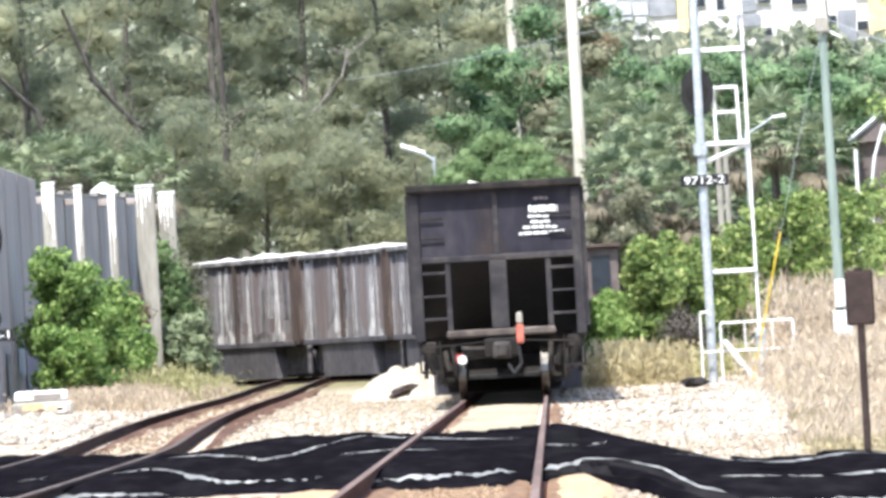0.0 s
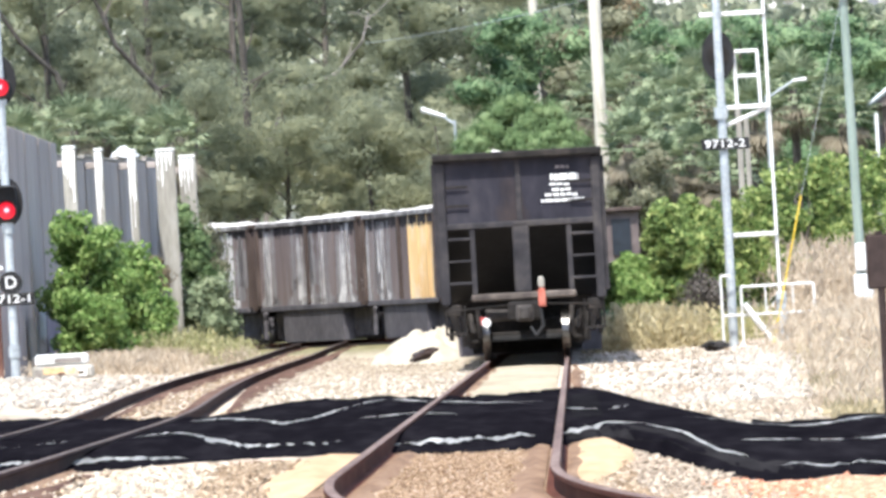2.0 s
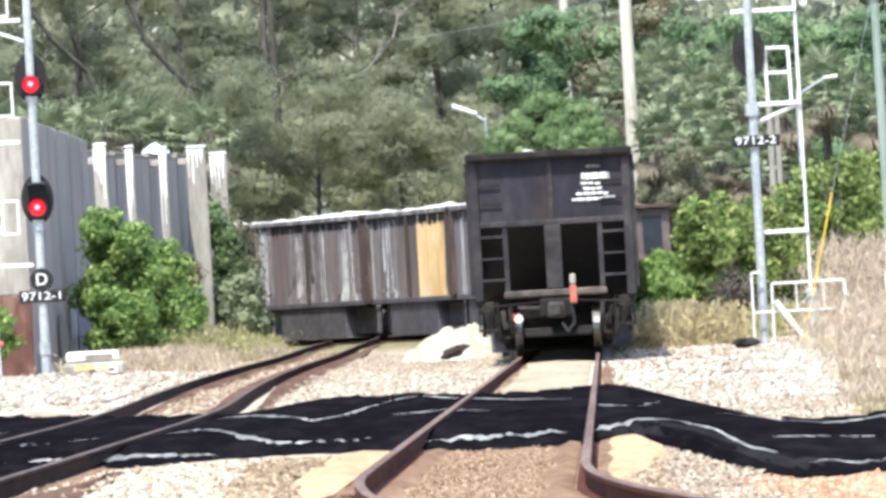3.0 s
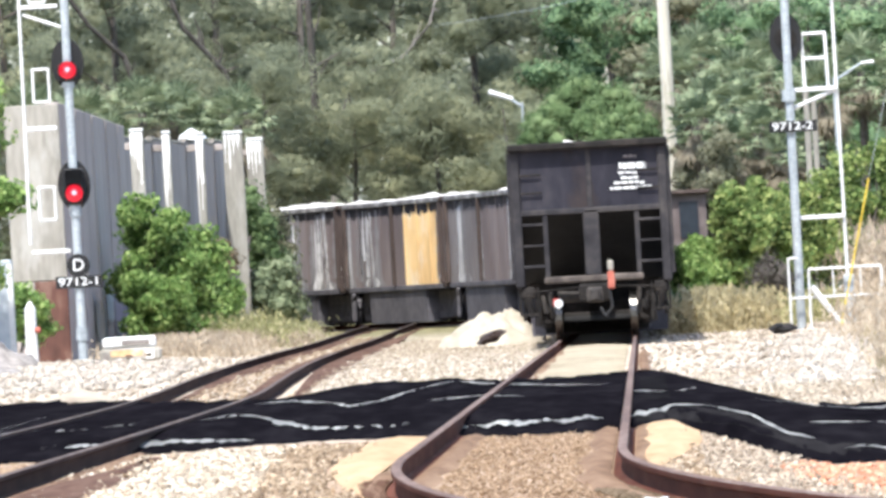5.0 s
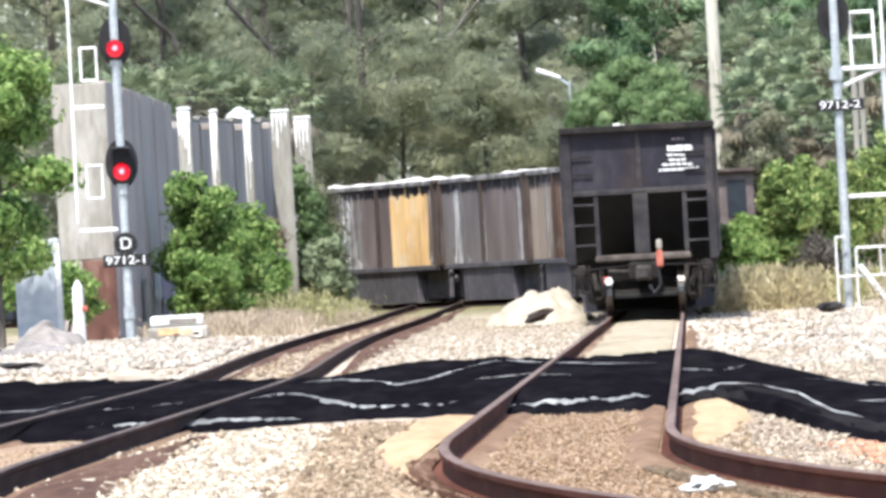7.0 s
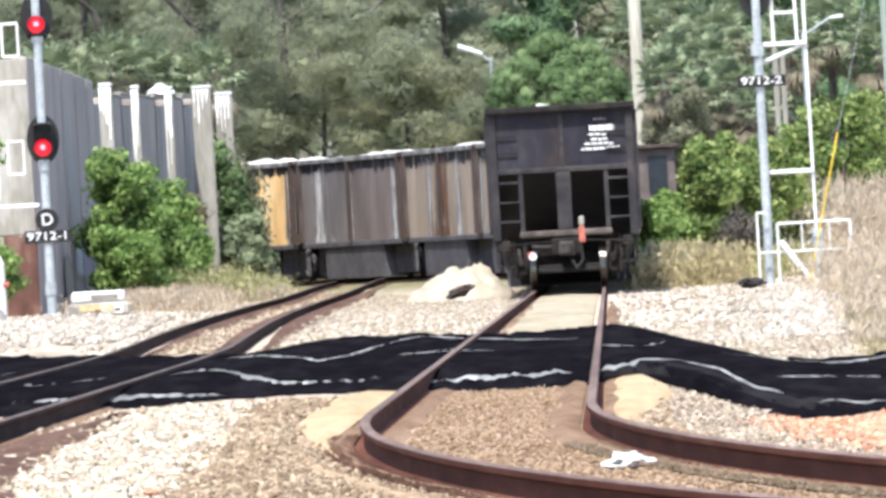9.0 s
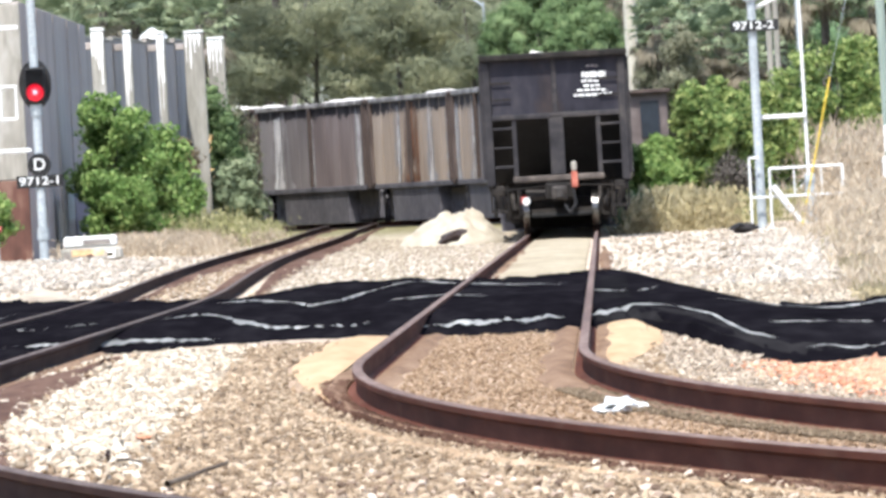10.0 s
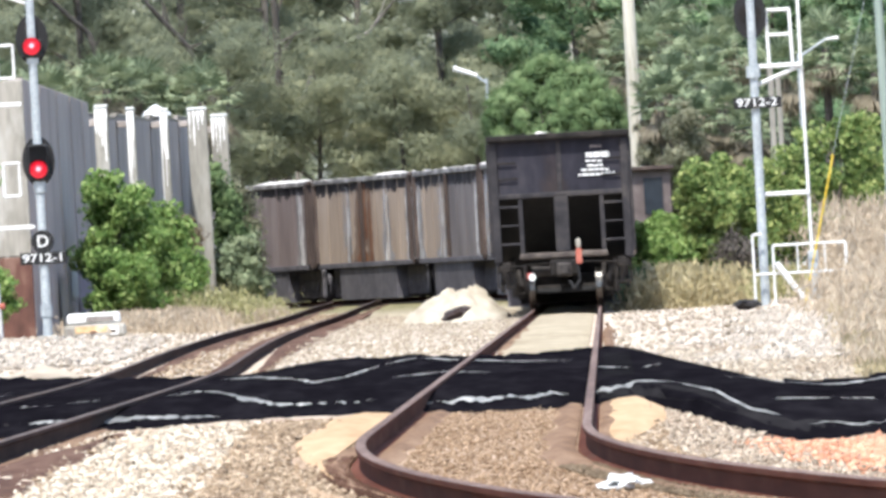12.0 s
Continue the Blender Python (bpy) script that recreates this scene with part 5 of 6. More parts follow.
def build_plants():
    rng = random.Random(21)
    PINE = "tall wispy grey-green pine with bare dark limbs"
    # tall pines behind the curve
    for i, (x, y, h, s, low) in enumerate(((-20, 452, 21, 4.2, 3), (-15.5, 466, 23, 4.5, 4), (-11.0, 458, 22, 4.4, 4), (-7.5, 474, 24, 4.6, 3), (-4.3, 462, 22, 4.3, 4),
                                           (-1.0, 476, 22, 4.4, 3), (2.0, 466, 18, 4.0, 3), (4.6, 482, 17, 4.0, 3), (-13, 440, 11, 3.4, 2), (-9, 446, 10, 3.2, 1.5),
                                           (-5.8, 447, 10.5, 3.2, 1.2), (-2.6, 450, 9.5, 3.0, 1.0), (0.4, 448, 9.0, 3.0, 1.0), (3.2, 446, 8.5, 2.8, 1.0), (-17.5, 440, 12, 3.4, 2))):
        tree(x, y, h, s, low, PINE, PINE_LEAF, 36000 if h > 15 else 23000, 0.2, 0.06, 100 + i, 0.23 if h > 15 else 0.16, 17 if h > 15 else 12, 0.25, 0.9 if h > 15 else 0.8, extra=2, squash=0.85, jitter=0.35, heart=0.32 if h > 15 else 0.22, needle=True)
    # broad green trees
    GREEN = "broad dense tree with bright green leaves"
    for i, (x, y, h, s, low) in enumerate(((7.0, 452, 11.7, 3.4, 5), (10.5, 460, 13.5, 3.8, 5), (14.5, 458, 11.6, 3.8, 4), (18.5, 462, 11.2, 3.8, 3), (22.5, 466, 11.2, 3.6, 3))):
        tree(x, y, h, s, low, GREEN, GREEN_LEAF, 13000, 0.2, 0.13, 200 + i, 0.28, 13, 0.05, 0.95, extra=2)
    tree(7.35, 468, 11.3, 2.6, 5, GREEN, GREEN_LEAF, 9000, 0.22, 0.15, 240, 0.25, 11, 0.05, 0.95, extra=2)
    tree(9.35, 455, 13.0, 1.0, 11.0, "russet-brown crowned tree among the green ones", RUSSET_LEAF, 5000, 0.2, 0.13, 241, 0.14, 9, 0.05, 0.7)
    tree(8.75, 449, 13.7, 1.35, 10.6, "dull olive-brown tree before the white building", BROWN_LEAF, 8000, 0.22, 0.14, 242, 0.2, 12, 0.05, 0.8, extra=3)
    tree(18.9, 470, 15.7, 1.25, 12.4, "grey-green tree standing before the white building", PALM_LEAF, 6000, 0.22, 0.12, 243, 0.16, 9, 0.1, 0.55, extra=3)
    dome_tree(5.55, 412, 5.5, 2.35, 2.35, "round-topped bright green tree", ROUND_LEAF, 30000, 230)
    for i, (x, y, h) in enumerate(((8.4, 424, 8.0), (9.6, 430, 8.6), (11.0, 422, 7.6), (12.3, 432, 8.4), (7.4, 428, 6.5), (10.3, 416, 6.2), (13.6, 424, 7.2), (15.2, 430, 8.0), (9.0, 415, 5.2),
                                   (12.0, 414, 5.4), (16.8, 424, 7.0), (-13.5, 428, 7.8), (-11.6, 426, 7.6), (-9.6, 425, 7.9), (-8.5, 427, 7.6), (-6.2, 425, 7.3), (-7.4, 428, 6.6), (-10.6, 424, 6.6))):
        palm(x, y, h, 300 + i, reach=1.75)
    # shrubs near the signals
    LIME = "yellow-green leafy shrub beside the gravel"
    for i, (x, y, h, s, low) in enumerate(((6.2, 302, 1.95, 0.7, 0.35), (6.75, 305, 2.3, 0.6, 0.35), (7.65, 303, 3.6, 0.58, 1.0), (8.2, 305, 3.75, 0.75, 1.5), (8.85, 307, 3.55, 0.75, 1.2), (9.7, 312, 3.7, 1.1, 0.5),
                                           (11.0, 308, 4.4, 1.5, 0.35), (12.8, 312, 4.7, 1.6, 0.35), (14.8, 310, 4.5, 1.6, 0.35), (13.8, 290, 3.4, 1.2, 0.35), (7.7, 309, 2.3, 0.7, 0.2))):
        green = i in (0, 1, 10)
        tree(x, y, h, s, low, "green leafy shrub at the edge of the gravel" if green else LIME, SHRUB_LEAF if green else LIME_LEAF, 4200 if green else 5400, 0.17, 0.11, 400 + i, 0.07, 10 if green else 14, 0.0, 0.3, name="shrub", extra=4, squash=1.05, jitter=0.9, heart=0.16)
    tree(8.4, 301, 1.7, 0.5, 0.2, "dark twiggy shrub at the foot of the signal", BARK, 1800, 0.13, 0.05, 415, 0.06, 9, 0.0, 0.3, name="shrub", squash=1.1, heart=0.0)
    tree(5.75, 288, 0.75, 0.55, 0.1, "low dark green shrub beside the train", GREEN_LEAF, 2600, 0.12, 0.07, 416, 0.04, 8, 0.0, 0.24, name="shrub", heart=0.3)
    LEFT = "dense green shrub growing against the concrete wall"
    for i, (x, y, h, s) in enumerate(((-7.2, 322, 4.2, 0.95), (-6.6, 326, 3.5, 1.0), (-6.0, 330, 2.4, 0.75), (-6.9, 316, 1.9, 0.85))):
        tree(x, y, h, s, 0.3, LEFT, SHRUB_LEAF, 6400, 0.17, 0.11, 450 + i, 0.07, 15, 0.0, 0.3, name="shrub", extra=5, squash=1.05, jitter=0.8, heart=0.2)
    tree(-10.5, 272, 7.4, 1.35, 1.9, "leafy green tree beside the signal", SHRUB_LEAF, 15000, 0.17, 0.11, 470, 0.12, 15, 0.0, 0.55, squash=0.9, jitter=0.5)
    tree(-5.75, 337, 3.0, 0.4, 1.9, "russet-tipped twiggy shrub against the wall posts", RUSSET_LEAF, 1500, 0.14, 0.08, 475, 0.05, 9, 0.0, 0.26, name="shrub", heart=0.0)
    tree(-9.75, 295, 1.9, 0.5, 0.2, "small green shrub beside the rusty wall panel", SHRUB_LEAF, 2600, 0.16, 0.1, 476, 0.05, 9, 0.0, 0.28, name="shrub", heart=0.2, jitter=0.7)
    tree(-12.2, 300, 4.4, 1.3, 0.25, "leafy green shrub behind the cabinet", SHRUB_LEAF, 4600, 0.19, 0.13, 474, 0.08, 10, 0.0, 0.5, name="shrub", squash=1.05, jitter=0.5)
    tree(-5.35, 402, 5.0, 0.45, 0.3, "thin scrubby green tree by the end of the wall", ROUND_LEAF, 3800, 0.17, 0.1, 471, 0.08, 13, 0.1, 0.5, squash=1.0)
    tree(-4.9, 398, 2.3, 0.6, 0.2, "pale green shrub by the end of the wall", PALM_LEAF, 5000, 0.16, 0.1, 472, 0.06, 9, 0.1, 0.45, name="shrub", squash=1.0)
    tree(-4.85, 404, 4.6, 0.42, 2.0, "dull brown-green scrub before the train by the wall", BROWN_LEAF, 3200, 0.17, 0.09, 477, 0.06, 11, 0.05, 0.42, squash=1.0, heart=0.12)
    tree(14.75, 300, 10.2, 1.5, 6.6, "green tree with small leaves beside the bank", LIME_LEAF, 5000, 0.19, 0.12, 473, 0.12, 10, 0.0, 0.55)
    # brownish scrub round the foot of the pale pole
    tree(8.9, 381, 6.0, 0.7, 3.2, "grey-brown scrub tree beside the pale pole", BROWN_LEAF, 5200, 0.16, 0.07, 480, 0.08, 11, 0.1, 0.4, squash=1.0, heart=0.3)
    tree(7.9, 386, 5.4, 0.4, 3.9, "grey-brown scrub before the pale pole", BROWN_LEAF, 3600, 0.16, 0.07, 482, 0.06, 9, 0.1, 0.36, squash=1.0, heart=0.3)
    for i, (x, y, h) in enumerate(((8.55, 386, 5.9), (9.6, 388, 5.2), (9.1, 392, 6.6), (10.5, 390, 5.6), (11.4, 386, 4.9), (10.2, 398, 6.5))):
        palm(x, y, h, 340 + i, label="low cabbage palm with many dead brown fronds", reach=1.35, fronds=20)
    # bare limbs that stand out from the pines
    def limb(label, mat, pts, r, twigs):
        bm = bmesh.new()
        v = [Vector(p) for p in pts]
        tube(bm, v, r, r * 0.35, 7)
        for i in range(twigs):
            k = rng.randrange(len(v) - 1)
            p = v[k].lerp(v[k + 1], rng.random())
            q = p + Vector((rng.uniform(-1.1, 1.1), rng.uniform(-0.3, 0.1), rng.uniform(-0.2, 1.3)))
            tube(bm, [p, p.lerp(q, 0.5) + Vector((0.1, 0, 0.05)), q], r * 0.35, 0.012, 5)
        base = v[0].copy()
        ob = part("bare_tree", bm, mat)
        tagged(ob, label, "tree")
    limb("dark bare trunk standing before the pines", BARK, ((-3.7, 456, -0.2), (-3.8, 455, 6.0), (-3.86, 454, 10.9), (-3.97, 453, 14.8), (-4.4, 452, 18.8)), 0.19, 16)
    limb("dark bare leaning trunk before the pines", BARK, ((-5.4, 456, -0.2), (-5.8, 455, 6.2), (-7.1, 454, 9.6), (-8.45, 453, 11.2), (-9.5, 452, 13.9)), 0.17, 10)
    limb("dark bare leaning trunk before the pines", BARK, ((-8.9, 456, -0.2), (-9.5, 455, 6.7), (-10.7, 454, 10.3), (-11.9, 453, 11.5), (-13.4, 452, 13.9)), 0.16, 8)
    limb("pale dead leaning trunk before the pines", RUBBLE, ((-3.5, 456, -0.2), (-3.3, 455, 6.7), (-2.37, 454, 9.0), (-0.46, 453, 9.77), (0.52, 452, 10.85), (0.82, 452, 11.9)), 0.085, 7)
    thicket("dry_grass", "low dry grass beside the second track", DRY_GRASS, 15000, tufts(-6.6, -3.7, 326, 358, 0.34, 120), 0.2, 0.035, 48)
    # far woods close the view
    def woods(g, n):
        x = np.where(g.uniform(0, 1, n) < 0.55, g.uniform(-34, 9, n), g.uniform(8, 32, n))
        y = g.uniform(492, 545, n)
        top = np.where(x < 5, 20.0, 16.5) + 3.5 * np.sin(x * 0.23) + 2 * np.sin(x * 0.6 + 1) - np.where(x > 6, np.clip((x - 6) * 0.9, 0, 4.4), 0)
        top = np.where(x > 10, 13.3 - 0.1 * (x - 12) + 0.25 * np.sin(x * 1.7) + 0.2 * np.sin(x * 4.1), top)
        z = g.uniform(0, 1, n) ** 0.6 * top
        return np.stack([x, y, z], 1)
    thicket("far_woods", "dark dense woods in the distance", WOODS_LEAF, 58000, woods, 0.62, 0.46, 31, "woods", up=0.2)
    # grass
    thicket("dry_grass", "tall straw-coloured dry grass on the bank", DRY_GRASS, 38000, tufts(9.75, 15.6, 268, 290, 2.3, 170), 0.36, 0.04, 41)
    thicket("dry_grass", "straw-coloured grass round the foot of the pole", DRY_GRASS, 9000, tufts(9.75, 12.5, 226, 262, 1.0, 70), 0.3, 0.03, 53)
    thicket("dry_grass", "low straw-coloured grass on the gravel bank", DRY_GRASS, 12000, tufts(7.3, 9.6, 165, 225, 0.9, 90), 0.3, 0.03, 45)
    thicket("olive_weeds", "dull olive weeds at the edge of the road", STRAW_WEED, 2600, tufts(4.5, 6.0, 113, 120, 0.16, 40, 0.12), 0.1, 0.03, 46, "weeds")
    thicket("dry_grass", "dry brown grass along the wall's foot", DRY_GRASS, 24000, tufts(-7.4, -4.5, 285, 330, 0.5, 150), 0.22, 0.035, 42)
    thicket("olive_grass", "pale green weeds at the foot of the shrubs by the wall", OLIVE_GRASS, 9000, tufts(-6.4, -4.3, 324, 338, 1.0, 60), 0.2, 0.05, 50)

    def shoulder(reach, lo, hi, clumps):
        """Grass on the shoulder of the road bank, right of a line that runs out from the road."""
        def place(g, n):
            cy = g.uniform(122, 226, clumps)
            cx = 4.5 + 0.0372 * (cy - 120) + g.uniform(0, 1, clumps) ** 1.5 * reach
            ch = (lo + (hi - lo) * np.clip((cy - 122) / 90, 0, 1)) * g.uniform(0.4, 1.0, clumps)
            k = g.integers(0, clumps, n)
            q = 0.1 + 0.2 * np.clip((cy[k] - 122) / 90, 0, 1)
            x, y = cx[k] + g.normal(0, 1, n) * q, cy[k] + g.normal(0, 0.9, n)
            z = np.array([ground_height(a, b) for a, b in zip(cx, cy)])[k] + g.uniform(0, 1, n) ** 1.3 * ch[k]
            return np.stack([x, y, z], 1)
        return place
    thicket("dry_grass", "straw-coloured grass on the shoulder of the bank", DRY_GRASS, 22000, shoulder(2.2, 0.14, 1.0, 150), 0.22, 0.026, 51)
    thicket("olive_grass", "olive weeds on the shoulder of the bank", STRAW_WEED, 7000, shoulder(2.4, 0.12, 0.6, 70), 0.18, 0.03, 52)
    thicket("olive_grass", "olive and brown weeds beyond the gravel", OLIVE_GRASS, 15000, tufts(-6.6, -3.8, 335, 366, 0.6, 90), 0.24, 0.045, 43)
    thicket("olive_grass", "olive weeds at the foot of the shrubs", OLIVE_GRASS, 13000, tufts(6.0, 9.5, 286, 306, 0.8, 80), 0.24, 0.045, 44)
    thicket("dry_grass", "tan grass mound at the foot of the shrubs", MOUND_GRASS, 11000, tufts(5.9, 7.5, 284, 295, 1.1, 40), 0.24, 0.075, 49)


build_plants()


# signals and other line-side things
def text_part(name, words, size, mat, parent, m, label=""):
    cu = bpy.data.curves.new(name, "FONT")
    cu.body, cu.size, cu.align_x, cu.align_y, cu.extrude, cu.offset = words, size, "CENTER", "CENTER", 0.004, 0.003
    ob = new(name, cu)
    me = bpy.data.meshes.new_from_object(ob)
    bpy.data.objects.remove(ob)
    me.materials.append(mat)
    o = new(name, me)
    o.parent = parent
    o.matrix_basis = m
    if label:
        o["label"] = label
    return o


def head(t, z, lit_z, back=False, tall=True):
    """A signal head at height z: an oval backboard behind the mast, the lamp case before it."""
    bm = bmesh.new()
    bmesh.ops.create_circle(bm, cap_ends=True, segments=28, radius=1.0, matrix=Matrix.LocRotScale((0, 0.12, z), Euler((radians(90), 0, 0)), (0.35, 0.53, 1)))
    r = bmesh.ops.extrude_face_region(bm, geom=bm.faces[:])
    for v in r["geom"]:
        if isinstance(v, bmesh.types.BMVert):
            v.co.y += 0.03
    b = part("backboard", bm, BLACK, t, "black oval signal backboard")
    if back:
        part("lamp_case", boxed(-0.17, 0.17, 0.155, 0.45, z - 0.36, z + 0.36, bevel=0.05), BLACK, b)
        part("ring", rodded((0, 0.1, z), (0, 0.118, z), 0.24, sides=20), UNDER, b)
        return
    top = z + (0.36 if tall else -0.0)
    part("lamp_case", boxed(-0.23, 0.23, -0.2, 0.115, lit_z - 0.25, top, bevel=0.06), BLACK, b)
    for zc in (lit_z, lit_z + 0.36) if tall else (lit_z,):
        bm = bmesh.new()
        n = 14
        rings = [[bm.verts.new((0.215 * math.sin(a), yy, zc + 0.215 * math.cos(a))) for a in [(-0.62 + 1.24 * i / n) * math.pi for i in range(n + 1)]] for yy in (-0.2, -0.42)]
        for i in range(n):
            bm.faces.new((rings[0][i], rings[0][i + 1], rings[1][i + 1], rings[1][i]))
        part("hood", bm, BLACK, b)
    bm = bmesh.new()
    bmesh.ops.create_uvsphere(bm, u_segments=20, v_segments=10, radius=1.0, matrix=Matrix.LocRotScale((0, -0.2, lit_z), None, (0.185, 0.05, 0.185)))
    part("red_lamp", bm, RED_GLOW, b, "lit red signal lamp")
    bm = bmesh.new()
    bmesh.ops.create_uvsphere(bm, u_segments=14, v_segments=8, radius=1.0, matrix=Matrix.LocRotScale((0, -0.24, lit_z + 0.01), None, (0.055, 0.03, 0.055)))
    part("lamp_core", bm, CORE_GLOW, b, "bright core of the red lamp")


def signal_left():
    x, y = -7.46, 265
    z = ground_height(x, y)
    t = thing("railway_signal", x, y, z, "grey signal mast with two lit red lamps and ladder", "railway signal", "pair of signals")
    part("mast", rodded((0, 0, 0), (0, 0, 9.6 - z), 0.1, 0.085, 12), STEEL_GREY, t)
    part("base", boxed(-0.22, 0.22, -0.22, 0.22, 0, 0.14, bevel=0.03), CONCRETE_PALE, t)
    o = -z
    head(t, 6.42 + o, 6.27 + o, tall=False)
    head(t, 3.82 + o, 3.64 + o)
    for zc in (5.9, 3.15, 0.5):
        part("collar", rodded((0, 0, zc + o), (0, 0, zc + 0.25 + o), 0.13), STEEL_GREY, t)
    bm = bmesh.new()
    rod(bm, (0, -0.13, 2.1 + o), (0, -0.1, 2.1 + o), 0.25, sides=24)
    d = part("round_plate", bm, BLACK, t, "round black plate with a white D")
    text_part("letter", "D", 0.36, WHITE_STEEL, d, pose(0, -0.135, 2.1 + o, 90, 0, 0))
    p = part("number_plate", boxed(-0.5, 0.5, -0.14, -0.11, 1.62 + o, 1.88 + o, bevel=0.01), BLACK, t, "black plate with white signal number")
    text_part("number", "9712-1", 0.25, WHITE_STEEL, p, pose(0, -0.145, 1.75 + o, 90, 0, 0) @ Matrix.Diagonal((1.28, 1, 1, 1)))
    # ladder beside the mast
    bm = bmesh.new()
    rod(bm, (-1.0, 0.2, 2.6 + o), (-0.96, 0.2, 9.4 + o), 0.036)
    part("ladder_rail", bm, WHITE_STEEL, t)
    for zc, w0, w1 in ((2.42, -0.98, -0.15), (5.05, -0.97, -0.3), (7.65, -0.96, -0.15)):
        part("bracket", boxed(w0, w1, 0.12, 0.24, zc - 0.04 + o, zc + 0.05 + o, bevel=0.015), WHITE_STEEL, t)
    for zb in (3.1, 5.62, 7.75):
        bm = bmesh.new()
        for xa in (-0.76, -0.42):
            rod(bm, (xa, 0.2, zb + o), (xa, 0.2, zb + 0.72 + o), 0.032)
        for zz in (0.0, 0.7):
            rod(bm, (-0.76, 0.2, zb + zz + o), (-0.42, 0.2, zb + zz + o), 0.032)
        part("guard_hoop", bm, WHITE_STEEL, t)
    part("brace", rodded((-0.9, 0.2, 7.5 + o), (-0.1, 0.15, 7.2 + o), 0.035), WHITE_STEEL, t)


def signal_right():
    x, y = 7.86, 265
    z = ground_height(x, y)
    t = thing("railway_signal", x, y, z, "silver signal mast seen from behind with ladder and platform", "railway signal", "pair of signals")
    o = -z
    part("mast", rodded((0, 0, 0), (0.02, 0, 9.0 + o), 0.1, 0.085, 12), STEEL_GREY, t)
    head(t, 6.1 + o, 0, back=True)
    p = part("number_plate", boxed(-0.46, 0.56, -0.16, -0.13, 4.09 + o, 4.33 + o, bevel=0.01), BLACK, t, "black plate with white signal number")
    text_part("number", "9712-2", 0.24, WHITE_STEEL, p, pose(0.04, -0.165, 4.21 + o, 90, 0, 0) @ Matrix.Diagonal((1.3, 1, 1, 1)))
    part("collar", rodded((0, 0, 4.75 + o), (0, 0, 5.0 + o), 0.15), STEEL_GREY, t)
    bm = bmesh.new()
    rod(bm, (1.05, 0.2, 0.1), (1.02, 0.2, 9.2 + o), 0.036)
    part("ladder_rail", bm, WHITE_STEEL, t)
    for zc in (2.25, 4.98, 6.98, 7.75):
        part("bracket", boxed(-0.35 if zc == 6.98 else 0.1, 1.06, 0.1, 0.22, zc - 0.045 + o, zc + 0.05 + o, bevel=0.015), WHITE_STEEL, t)
    part("brace", rodded((0.1, 0.15, 4.6 + o), (1.0, 0.2, 4.95 + o), 0.045), WHITE_STEEL, t)
    for zb in (5.0, 7.9):
        bm = bmesh.new()
        for xa in (0.36, 0.86):
            rod(bm, (xa, 0.22, zb + o), (xa - 0.02, 0.22, zb + 1.17 + o), 0.038)
        for zz in (0.64, 1.17):
            rod(bm, (0.36, 0.22, zb + zz + o), (0.86, 0.22, zb + zz + o), 0.038)
        part("guard_hoop", bm, WHITE_STEEL, t)
    # platform cage round the foot
    bm = bmesh.new()
    for xa in (-0.22, 0.2, 1.75):
        rod(bm, (xa, -0.3, 0.0), (xa, -0.3, 1.15 + o + (0.25 if xa < 0 else 0)), 0.028)
    for xa in (0.72, 1.3):
        rod(bm, (xa, -0.3, 0.55 + o), (xa, -0.3, 1.15 + o), 0.018)
    for zz, a, b in ((1.15, 0.2, 1.75), (0.55, -0.22, 1.75), (1.4, -0.22, -0.02)):
        rod(bm, (a, -0.3, zz + o), (b, -0.3, zz + o), 0.028)
    part("cage", bm, WHITE_STEEL, t, "white pipe railing round the mast's foot")
    part("stair_side", rodded((0.25, -0.35, 0.78 + o), (0.85, -0.4, 0.05), 0.07), WHITE_STEEL, t)
    part("stanchion", boxed(0.95, 1.17, -0.1, 0.1, 0.0, 1.0 + o, bevel=0.02), STEEL_GREY, t)


def pole(x, y, z1, r, mat, label, category="utility pole", lean=0.0, name="utility_pole"):
    z = ground_height(x, y)
    t = thing(name, x, y, z - 0.1, label, category)
    part("pole", rodded((0, 0, 0), (lean, 0, z1 - z), r, r * 0.8, 12), mat, t)
    return t


def street_lamp(x, y, z1, reach, lift, label, stout=False):
    t = pole(x, y, z1, 0.055, STEEL_GREY, label, "street lamp", name="street_lamp")
    z = z1 - ground_height(x, y)
    bm = bmesh.new()
    tube(bm, [Vector((0, 0, z - 0.15)), Vector((reach * 0.4, 0, z + lift * 0.35)), Vector((reach * 0.8, 0, z + lift))], 0.045, 0.04, 8)
    part("arm", bm, STEEL_GREY, t)
    a = 0.3 if stout else 0.75
    bm = rodded((reach * a, 0, z + lift * (a if stout else 0.95)), (reach * 1.12, 0, z + lift * (1.12 if stout else 1.0)), 0.07 if stout else 0.05, 0.1 if stout else 0.07, 10)
    part("lamp_head", bm, WHITE_STEEL, t, "pale lamp head")


def wire(name, a, b, sag, label, r=0.011):
    bm = bmesh.new()
    a, b = Vector(a), Vector(b)
    tube(bm, [a.lerp(b, i / 12) - Vector((0, 0, sag * 4 * (i / 12) * (1 - i / 12))) for i in range(13)], r, r, 5)
    tagged(part(name, bm, STEEL_GREY), label, "wire")


